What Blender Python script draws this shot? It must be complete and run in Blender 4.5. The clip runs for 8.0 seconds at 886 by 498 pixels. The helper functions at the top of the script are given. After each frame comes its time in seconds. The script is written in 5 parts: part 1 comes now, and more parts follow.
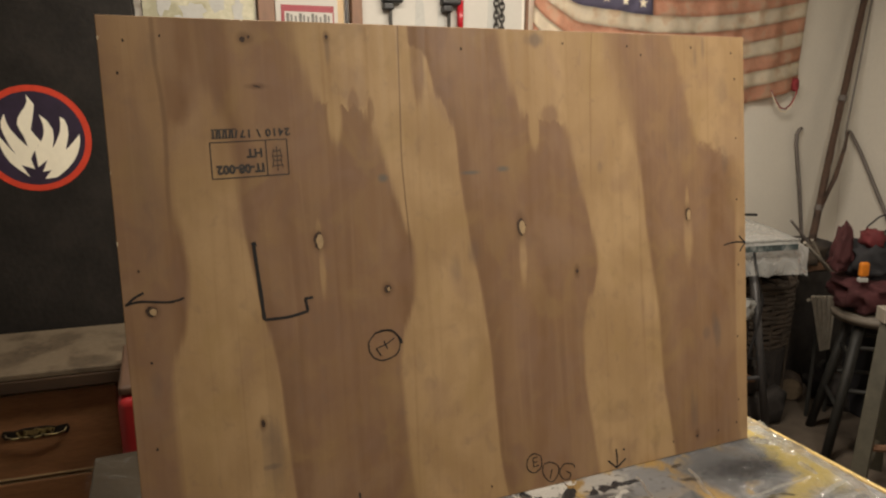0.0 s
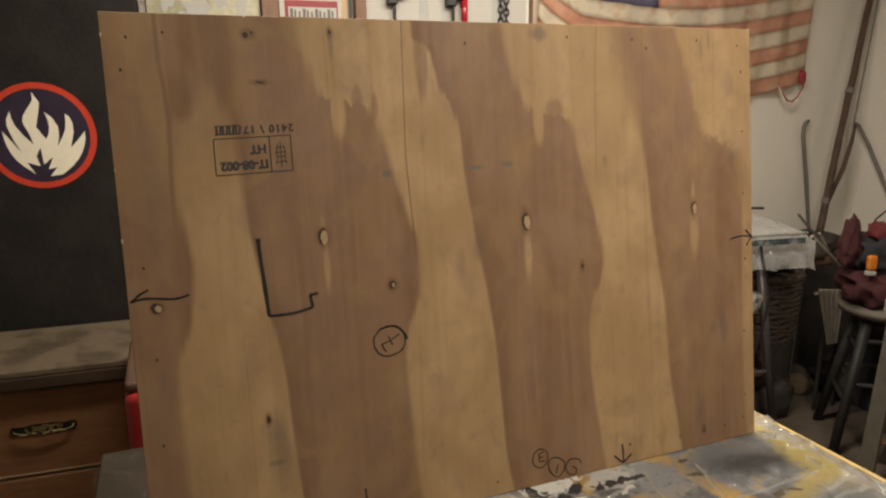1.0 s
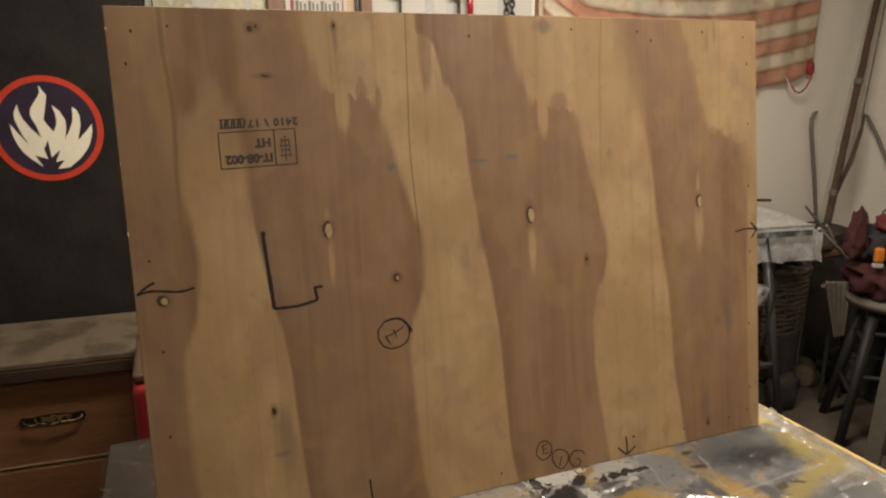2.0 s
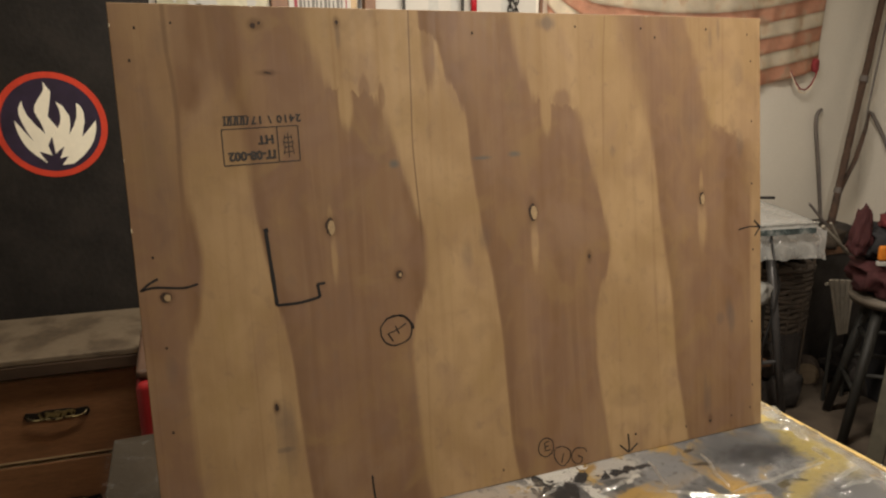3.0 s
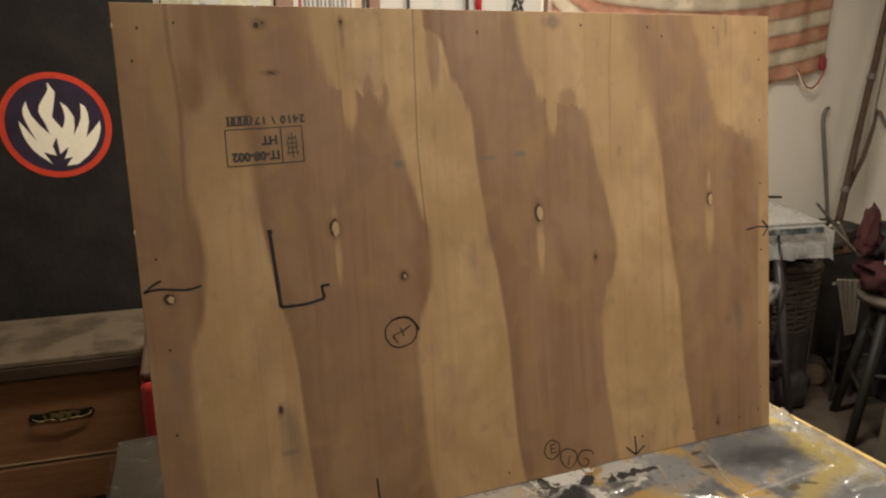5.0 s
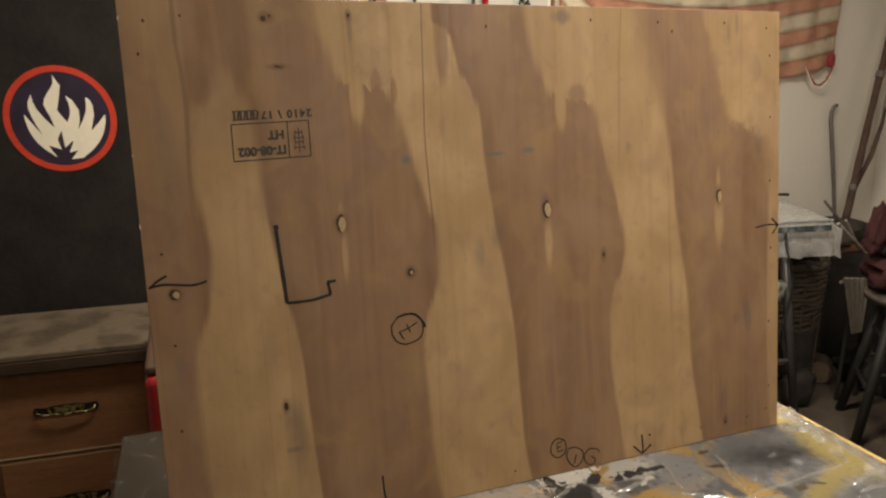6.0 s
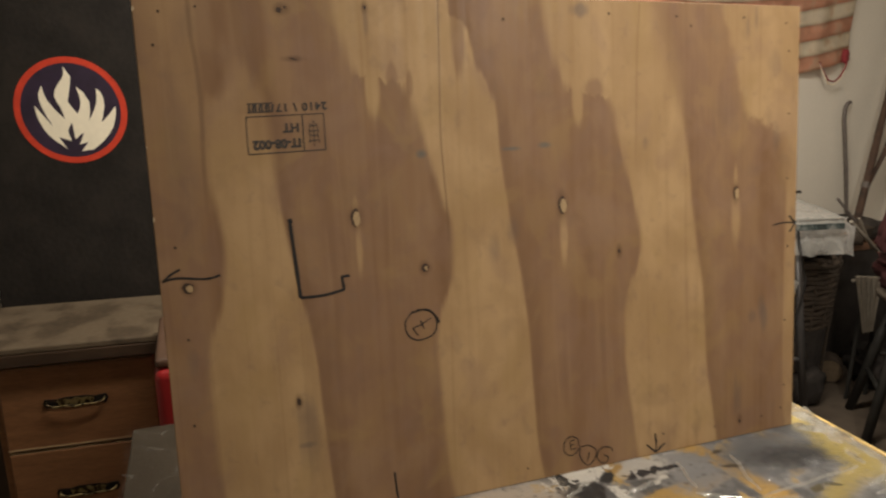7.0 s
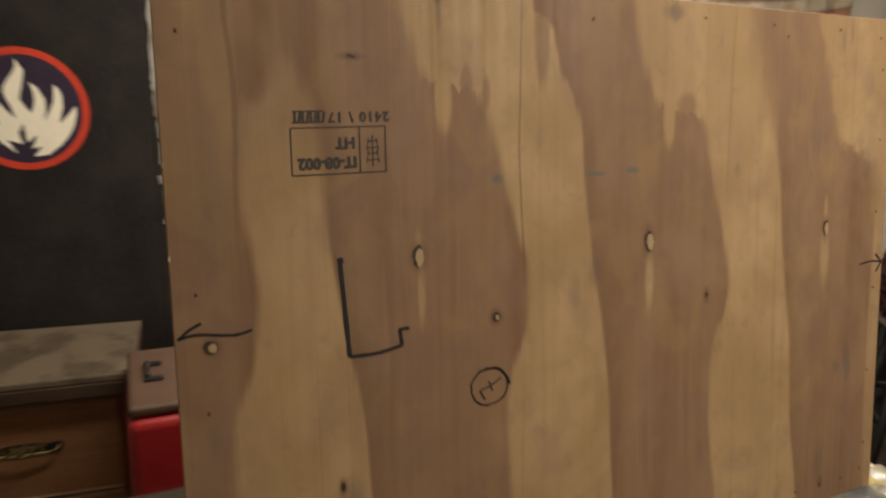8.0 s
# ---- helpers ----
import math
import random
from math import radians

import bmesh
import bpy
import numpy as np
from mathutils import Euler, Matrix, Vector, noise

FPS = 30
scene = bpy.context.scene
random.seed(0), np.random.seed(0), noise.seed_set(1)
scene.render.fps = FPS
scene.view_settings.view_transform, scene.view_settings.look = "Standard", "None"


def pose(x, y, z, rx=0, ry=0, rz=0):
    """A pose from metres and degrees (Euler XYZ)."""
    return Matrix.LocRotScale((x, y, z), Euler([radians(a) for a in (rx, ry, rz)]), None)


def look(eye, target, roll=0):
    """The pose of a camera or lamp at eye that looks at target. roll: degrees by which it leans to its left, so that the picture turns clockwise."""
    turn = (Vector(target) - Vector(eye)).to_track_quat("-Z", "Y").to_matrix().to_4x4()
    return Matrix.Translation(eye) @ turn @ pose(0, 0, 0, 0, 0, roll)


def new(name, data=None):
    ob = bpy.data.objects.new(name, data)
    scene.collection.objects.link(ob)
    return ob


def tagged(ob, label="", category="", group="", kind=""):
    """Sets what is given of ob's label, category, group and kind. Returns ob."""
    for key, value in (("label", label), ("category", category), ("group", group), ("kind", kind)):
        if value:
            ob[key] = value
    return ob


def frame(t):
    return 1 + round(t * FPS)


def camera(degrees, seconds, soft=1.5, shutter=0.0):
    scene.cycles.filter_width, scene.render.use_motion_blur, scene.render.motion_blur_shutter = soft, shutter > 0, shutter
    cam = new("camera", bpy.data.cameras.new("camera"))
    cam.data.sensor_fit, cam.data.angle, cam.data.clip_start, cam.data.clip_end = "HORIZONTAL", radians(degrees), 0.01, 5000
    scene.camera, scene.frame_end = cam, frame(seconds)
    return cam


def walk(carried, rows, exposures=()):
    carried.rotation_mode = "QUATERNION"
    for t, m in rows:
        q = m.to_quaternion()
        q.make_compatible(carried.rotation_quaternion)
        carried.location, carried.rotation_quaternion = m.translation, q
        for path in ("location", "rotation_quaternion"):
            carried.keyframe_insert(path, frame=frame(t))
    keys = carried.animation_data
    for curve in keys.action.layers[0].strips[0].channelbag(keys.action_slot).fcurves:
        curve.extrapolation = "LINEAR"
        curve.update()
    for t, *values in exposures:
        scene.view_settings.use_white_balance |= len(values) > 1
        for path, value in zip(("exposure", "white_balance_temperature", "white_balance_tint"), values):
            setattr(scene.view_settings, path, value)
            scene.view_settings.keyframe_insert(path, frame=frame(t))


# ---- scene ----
cam = camera(65.0, 8.0, soft=2.2, shutter=1.0)
PATH = [
    (0.0, pose(-0.5415, -1.0576, 1.4831, 77.993, 0.404, -22.168)),
    (0.5, pose(-0.5409, -1.0584, 1.4846, 77.819, 0.568, -21.953)),
    (1.0, pose(-0.5386, -1.0552, 1.4833, 77.581, 0.766, -21.769)),
    (1.5, pose(-0.5363, -1.0577, 1.4851, 77.199, 0.908, -21.485)),
    (3.0, pose(-0.5345, -1.0611, 1.4870, 76.644, 0.801, -20.926)),
    (3.5, pose(-0.5306, -1.0618, 1.4886, 76.591, 0.970, -20.834)),
    (4.0, pose(-0.5289, -1.0596, 1.4863, 76.644, 1.104, -20.801)),
    (4.5, pose(-0.5298, -1.0571, 1.4880, 76.645, 1.050, -20.703)),
    (6.0, pose(-0.5339, -1.0395, 1.4869, 76.225, 0.700, -20.216)),
    (6.5, pose(-0.5323, -1.0393, 1.4863, 75.991, 0.548, -19.968)),
    (7.0, pose(-0.5446, -1.0232, 1.4860, 75.772, 0.343, -19.666)),
    (7.2, pose(-0.5615, -0.9923, 1.4886, 75.735, 0.218, -19.537)),
    (7.5, pose(-0.5927, -0.9294, 1.4978, 76.004, 0.127, -19.918)),
    (7.8, pose(-0.6167, -0.8282, 1.4911, 76.407, -1.030, -21.536)),
    (8.0, pose(-0.6407, -0.7488, 1.4798, 76.545, -1.604, -23.978)),
]
walk(cam, PATH)

# ---------------------------------------------------------------- light
world = bpy.data.worlds.new("room_air")
world.use_nodes = True
world.node_tree.nodes["Background"].inputs[0].default_value = (1.0, 0.9, 0.78, 1)
world.node_tree.nodes["Background"].inputs[1].default_value = 0.035
scene.world = world


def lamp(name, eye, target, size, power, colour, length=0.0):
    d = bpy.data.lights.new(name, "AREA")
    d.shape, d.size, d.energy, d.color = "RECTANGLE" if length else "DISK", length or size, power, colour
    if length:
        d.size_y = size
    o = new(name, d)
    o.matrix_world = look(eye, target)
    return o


WARM = (1.0, 0.90, 0.765)
lamp("ceiling_lamp_front", (0.55, -1.05, 2.40), (0.40, -0.2, 0.8), 0.30, 28.2, WARM)
# unseen added light, stretched sideways to brighten the back wall and cabinet
lamp("unseen_light_back", (0.42, 0.50, 2.40), (0.42, 1.1, 0.7), 0.15, 42, WARM, 2.0)
scene.view_settings.exposure = 0.0


# ---------------------------------------------------------------- materials
def mat(name, colour, rough=0.6, metal=0.0, vary=0.15, scale=8.0, bump=0.1, fine=60.0, dirt=None, dirt_at=0.6, stretch=(1, 1, 1), **extra):
    """Base colour broken up at two scales, with a fine relief and optional stains."""
    m = bpy.data.materials.new(name)
    m.use_nodes = True
    n, l = m.node_tree.nodes, m.node_tree.links
    b = n["Principled BSDF"]
    tc = n.new("ShaderNodeTexCoord")
    mp = n.new("ShaderNodeMapping")
    mp.inputs["Scale"].default_value = stretch
    l.new(tc.outputs["Object"], mp.inputs["Vector"])
    big, small = n.new("ShaderNodeTexNoise"), n.new("ShaderNodeTexNoise")
    for t, s, d in ((big, scale, 4), (small, fine, 5)):
        t.inputs["Scale"].default_value, t.inputs["Detail"].default_value = s, d
        l.new(mp.outputs[0], t.inputs["Vector"])
    rng = n.new("ShaderNodeMapRange")
    rng.inputs["From Min"].default_value, rng.inputs["From Max"].default_value = 0.3, 0.7
    rng.inputs["To Min"].default_value, rng.inputs["To Max"].default_value = 1 - vary, 1 + vary
    avg = n.new("ShaderNodeMath")
    avg.operation = "MULTIPLY_ADD"
    avg.inputs[1].default_value = 0.4
    l.new(small.outputs["Fac"], avg.inputs[0])
    mul = n.new("ShaderNodeMath")
    mul.operation, mul.inputs[1].default_value = "MULTIPLY", 0.6
    l.new(big.outputs["Fac"], mul.inputs[0])
    l.new(mul.outputs[0], avg.inputs[2])
    l.new(avg.outputs[0], rng.inputs["Value"])
    mix = n.new("ShaderNodeVectorMath")
    mix.operation, mix.inputs[0].default_value = "SCALE", colour
    l.new(rng.outputs[0], mix.inputs["Scale"])
    out = mix.outputs[0]
    if dirt:
        ramp = n.new("ShaderNodeMapRange")
        ramp.inputs["From Min"].default_value, ramp.inputs["From Max"].default_value = dirt_at - 0.05, dirt_at + 0.08
        l.new(big.outputs["Fac"], ramp.inputs["Value"])
        dm = n.new("ShaderNodeMix")
        dm.data_type = "RGBA"
        l.new(ramp.outputs[0], dm.inputs["Factor"])
        l.new(out, dm.inputs["A"])
        dm.inputs["B"].default_value = (*dirt, 1)
        out = dm.outputs["Result"]
    l.new(out, b.inputs["Base Color"])
    rr = n.new("ShaderNodeMapRange")
    rr.inputs["To Min"].default_value, rr.inputs["To Max"].default_value = max(rough - 0.12, 0.03), min(rough + 0.12, 1)
    l.new(small.outputs["Fac"], rr.inputs["Value"])
    l.new(rr.outputs[0], b.inputs["Roughness"])
    b.inputs["Metallic"].default_value = metal
    bp = n.new("ShaderNodeBump")
    bp.inputs["Strength"].default_value, bp.inputs["Distance"].default_value = bump, 0.004
    l.new(small.outputs["Fac"], bp.inputs["Height"])
    l.new(bp.outputs[0], b.inputs["Normal"])
    for k, v in extra.items():
        b.inputs[k.replace("_", " ")].default_value = v
    return m


M_WALL = mat("painted_wall", (0.68, 0.635, 0.555), 0.8, vary=0.06, scale=2.5, bump=0.25, fine=90)
M_CEIL = mat("ceiling_paint", (0.6, 0.57, 0.52), 0.9, vary=0.04)
M_FLOOR = mat("concrete_floor", (0.098, 0.075, 0.055), 0.75, vary=0.3, scale=3, bump=0.3, dirt=(0.050, 0.037, 0.027), dirt_at=0.55)
M_BLACK = mat("black_panel_paint", (0.0188, 0.0160, 0.0138), 0.7, vary=0.5, scale=7, bump=0.35, dirt=(0.026, 0.0215, 0.018), dirt_at=0.60, Specular_IOR_Level=0.22)
M_STONE = mat("counter_laminate", (0.118, 0.087, 0.056), 0.6, vary=0.5, scale=11, bump=0.3, fine=60, dirt=(0.162, 0.124, 0.081), dirt_at=0.50, stretch=(1.0, 0.8, 1))
M_CAB = mat("cabinet_wood", (0.245, 0.116, 0.050), 0.42, vary=0.3, scale=5, fine=40, stretch=(1, 1, 6))

BRASS = mat("aged_brass", (0.52, 0.43, 0.22), 0.36, 1.0, vary=0.4, scale=70, bump=0.6, fine=200, dirt=(0.06, 0.045, 0.028), dirt_at=0.52)
DARK_METAL = mat("dark_backplate", (0.03, 0.026, 0.022), 0.4, 0.6, vary=0.3, scale=50)
STEEL = mat("galvanised_leg", (0.12, 0.115, 0.115), 0.42, 0.6, vary=0.2, scale=20)
INK = mat("black_marker_ink", (0.012, 0.011, 0.012), 0.55, vary=0.4, scale=90, bump=0.0)
STAMP_INK = mat("stamp_ink", (0.045, 0.038, 0.034), 0.7, vary=0.5, scale=160, bump=0.0)
HOLE = mat("nail_hole_dark", (0.045, 0.03, 0.02), 0.9, vary=0.4, scale=200)
KNOT_DARK = mat("knot_ring", (0.048, 0.026, 0.015), 0.7, vary=0.4, scale=120)
KNOT_PALE = mat("knot_heart", (0.40, 0.28, 0.15), 0.6, vary=0.25, scale=150)
RED_PAINT = mat("red_ring_paint", (0.56, 0.050, 0.022), 0.5, vary=0.2, scale=14, bump=0.1)
CREAM = mat("cream_flame_paint", (0.86, 0.80, 0.64), 0.5, vary=0.06, scale=14, bump=0.1)
PURPLE = mat("dark_violet_paint", (0.024, 0.014, 0.034), 0.6, vary=0.5, scale=12)
EDGE_WHITE = mat("flaking_white_edge", (0.29, 0.27, 0.235), 0.8, vary=0.3, scale=9, dirt=(0.13, 0.10, 0.075), dirt_at=0.55)
RED_PLASTIC = mat("red_plastic", (0.33, 0.016, 0.018), 0.38, vary=0.12, scale=10)
BEIGE_PLASTIC = mat("dusty_brown_plastic", (0.112, 0.062, 0.038), 0.6, vary=0.2, scale=14)
BLACK_PLASTIC = mat("black_plastic", (0.015, 0.014, 0.014), 0.4, vary=0.2)
STICK = mat("brown_stick_bark", (0.082, 0.046, 0.030), 0.8, vary=0.4, scale=12, bump=0.5, dirt=(0.035, 0.022, 0.016), dirt_at=0.6)
PLAIN_GREY = mat("plain_grey", (0.15, 0.128, 0.115), 0.6, 0.1, vary=0.2, scale=20)
PALE_WOOD = mat("pale_wood", (0.48, 0.34, 0.19), 0.6, vary=0.2, scale=10, stretch=(1, 1, 0.2))
BROWN_WOOD = mat("brown_wood", (0.17, 0.085, 0.045), 0.55, vary=0.3, scale=8, stretch=(4, 4, 0.6))
STOOL_GREEN = mat("dark_stool_paint", (0.022, 0.021, 0.018), 0.6, vary=0.3, scale=20)
STOOL_OLIVE = mat("olive_stool_paint", (0.060, 0.053, 0.036), 0.5, vary=0.3, scale=20)
STOOL_SEAT = mat("worn_stool_seat", (0.125, 0.103, 0.080), 0.6, vary=0.2, scale=20, dirt=(0.12, 0.10, 0.075), dirt_at=0.6)
BAG_RED = mat("maroon_canvas", (0.052, 0.011, 0.012), 0.85, vary=0.35, scale=14, bump=0.5, fine=160)
BAG_BLACK = mat("black_canvas", (0.018, 0.017, 0.019), 0.85, vary=0.4, scale=14, bump=0.5, fine=160)
ORANGE = mat("orange_tag", (0.55, 0.17, 0.012), 0.5, vary=0.2, scale=30)
PAPER = mat("white_paper", (0.46, 0.435, 0.39), 0.8, vary=0.05, scale=6)
PAPER_GREY = mat("grey_paper_shape", (0.40, 0.39, 0.36), 0.8, vary=0.12, scale=14)
POSTER_RED = mat("poster_red", (0.25, 0.036, 0.046), 0.6, vary=0.12, scale=20)
POSTER_DARK = mat("poster_print", (0.15, 0.14, 0.125), 0.7, vary=0.4, scale=70)
RED_TOOL = mat("red_handle", (0.34, 0.012, 0.02), 0.25, vary=0.1)
FLAG_RED = mat("faded_red_cloth", (0.74, 0.40, 0.265), 0.9, vary=0.22, scale=14, bump=0.5, fine=260, dirt=(0.72, 0.49, 0.34), dirt_at=0.55)
FLAG_WHITE = mat("yellowed_white_cloth", (0.86, 0.765, 0.60), 0.9, vary=0.16, scale=14, bump=0.5, fine=260, dirt=(0.76, 0.60, 0.42), dirt_at=0.58)
FLAG_BLUE = mat("faded_blue_cloth", (0.17, 0.155, 0.24), 0.9, vary=0.2, scale=10, bump=0.5, fine=260)
CORD_RED = mat("dark_red_cord", (0.25, 0.03, 0.035), 0.85, vary=0.3, scale=40)
CARDBOARD = mat("brown_cardboard", (0.22, 0.145, 0.085), 0.85, vary=0.2, scale=10)
CLUTTER_DARK = mat("dark_cloth_clutter", (0.040, 0.033, 0.029), 0.9, vary=0.5, scale=12, bump=0.5)
CLUTTER_BROWN = mat("brown_wicker", (0.068, 0.050, 0.036), 0.85, vary=0.5, scale=14, bump=0.6, fine=120)
SLAT_WHITE = mat("dusty_white_slat", (0.30, 0.265, 0.215), 0.6, vary=0.2, scale=20)
EDGE_WOOD = mat("dark_edge_wood", (0.062, 0.037, 0.022), 0.5, vary=0.3, scale=8, stretch=(0.6, 4, 4))
# yellow wood, with the gleam along the table edge lightened into its colour
YELLOW_EDGE = mat("yellow_wood_edge", (0.74, 0.53, 0.20), 0.35, vary=0.25, scale=14, stretch=(1, 0.3, 1))
MARBLED = mat("marbled_canvas", (0.47, 0.44, 0.32), 0.7, vary=0.3, scale=11, dirt=(0.31, 0.29, 0.19), dirt_at=0.54)


def film_material(name, tint, gloss, rough, crease=0.2):
    """Clear plastic sheet: see-through with a broken gloss."""
    m = bpy.data.materials.new(name)
    m.use_nodes = True
    n, l = m.node_tree.nodes, m.node_tree.links
    n.remove(n["Principled BSDF"])
    clear, shine, mix = n.new("ShaderNodeBsdfTransparent"), n.new("ShaderNodeBsdfGlossy"), n.new("ShaderNodeMixShader")
    milk, mix2 = n.new("ShaderNodeBsdfDiffuse"), n.new("ShaderNodeMixShader")
    clear.inputs["Color"].default_value = (0.97, 0.97, 0.96, 1)
    shine.inputs["Roughness"].default_value = rough
    milk.inputs["Color"].default_value = (0.75, 0.75, 0.72, 1)
    tex, bump = n.new("ShaderNodeTexNoise"), n.new("ShaderNodeBump")
    tc = n.new("ShaderNodeTexCoord")
    tex.inputs["Scale"].default_value, tex.inputs["Detail"].default_value, tex.inputs["Distortion"].default_value = 16, 5, 1.2
    l.new(tc.outputs["Object"], tex.inputs["Vector"])
    bump.inputs["Strength"].default_value, bump.inputs["Distance"].default_value = 0.8, 0.012
    l.new(tex.outputs["Fac"], bump.inputs["Height"])
    l.new(bump.outputs[0], shine.inputs["Normal"])
    # thin milky lines: glints along the folds put into the colour
    fold = n.new("ShaderNodeTexNoise")
    fold.inputs["Scale"].default_value, fold.inputs["Detail"].default_value, fold.inputs["Distortion"].default_value = 7.5, 2.5, 0.8
    l.new(tc.outputs["Object"], fold.inputs["Vector"])
    mid, near, line = n.new("ShaderNodeMath"), n.new("ShaderNodeMath"), n.new("ShaderNodeMapRange")
    mid.operation, mid.inputs[1].default_value = "SUBTRACT", 0.5
    near.operation = "ABSOLUTE"
    l.new(fold.outputs["Fac"], mid.inputs[0])
    l.new(mid.outputs[0], near.inputs[0])
    for key, value in (("From Min", 0.0), ("From Max", 0.007), ("To Min", min(tint + crease, 0.9)), ("To Max", tint)):
        line.inputs[key].default_value = value
    l.new(near.outputs[0], line.inputs["Value"])
    l.new(line.outputs[0], mix2.inputs[0])
    l.new(clear.outputs[0], mix2.inputs[1])
    l.new(milk.outputs[0], mix2.inputs[2])
    fr = n.new("ShaderNodeMath")
    fr.operation, fr.inputs[1].default_value = "MULTIPLY", gloss * 2
    l.new(tex.outputs["Fac"], fr.inputs[0])
    l.new(fr.outputs[0], mix.inputs[0])
    l.new(mix2.outputs[0], mix.inputs[1])
    l.new(shine.outputs[0], mix.inputs[2])
    l.new(mix.outputs[0], n["Material Output"].inputs["Surface"])
    return m


FILM = film_material("clear_plastic_film", 0.014, 0.040, 0.14, 0.12)
DULL_FILM = film_material("dull_plastic_film", 0.003, 0.003, 0.35, 0.08)
# the white milk in this film paints in the gleam of a fold
GLEAM_FILM = film_material("gleaming_crease_film", 0.34, 0.30, 0.10, 0.0)
MILKY_FILM = film_material("milky_plastic_film", 0.44, 0.32, 0.14, 0.34)


class Nodes:
    """Short hand for node arithmetic."""

    def __init__(self, m):
        self.n, self.l = m.node_tree.nodes, m.node_tree.links

    def put(self, socket, value):
        if isinstance(value, bpy.types.NodeSocket):
            self.l.new(value, socket)
        else:
            socket.default_value = value

    def math(self, op, a, b=0.0, c=0.0):
        k = self.n.new("ShaderNodeMath")
        k.operation = op
        for s, v in zip(k.inputs, (a, b, c)):
            self.put(s, v)
        return k.outputs[0]

    def step(self, value, lo, hi, to_lo=0.0, to_hi=1.0):
        k = self.n.new("ShaderNodeMapRange")
        k.interpolation_type = "SMOOTHSTEP"
        for s, v in zip(("Value", "From Min", "From Max", "To Min", "To Max"), (value, lo, hi, to_lo, to_hi)):
            self.put(k.inputs[s], v)
        return k.outputs[0]

    def noise(self, vector, scale, detail=4.0, stretch=(1, 1, 1), shift=(0, 0, 0), distortion=0.0):
        mp, t = self.n.new("ShaderNodeMapping"), self.n.new("ShaderNodeTexNoise")
        mp.inputs["Scale"].default_value, mp.inputs["Location"].default_value = stretch, shift
        self.l.new(vector, mp.inputs["Vector"])
        self.l.new(mp.outputs[0], t.inputs["Vector"])
        t.inputs["Scale"].default_value, t.inputs["Detail"].default_value, t.inputs["Distortion"].default_value = scale, detail, distortion
        return t.outputs["Fac"]

    def mix(self, f, a, b):
        k = self.n.new("ShaderNodeMix")
        k.data_type = "RGBA"
        self.put(k.inputs["Factor"], f)
        for s, v in ((k.inputs["A"], a), (k.inputs["B"], b)):
            self.put(s, (*v, 1) if isinstance(v, tuple) else v)
        return k.outputs["Result"]

    def curve(self, value, points):
        k = self.n.new("ShaderNodeFloatCurve")
        c = k.mapping.curves[0]
        points = sorted(points)
        c.points[0].location, c.points[1].location = points[0], points[-1]
        for p in points[1:-1]:
            c.points.new(*p)
        for p in c.points:
            p.handle_type = "AUTO_CLAMPED"
        k.mapping.update()
        self.put(k.inputs["Value"], value)
        return k.outputs[0]


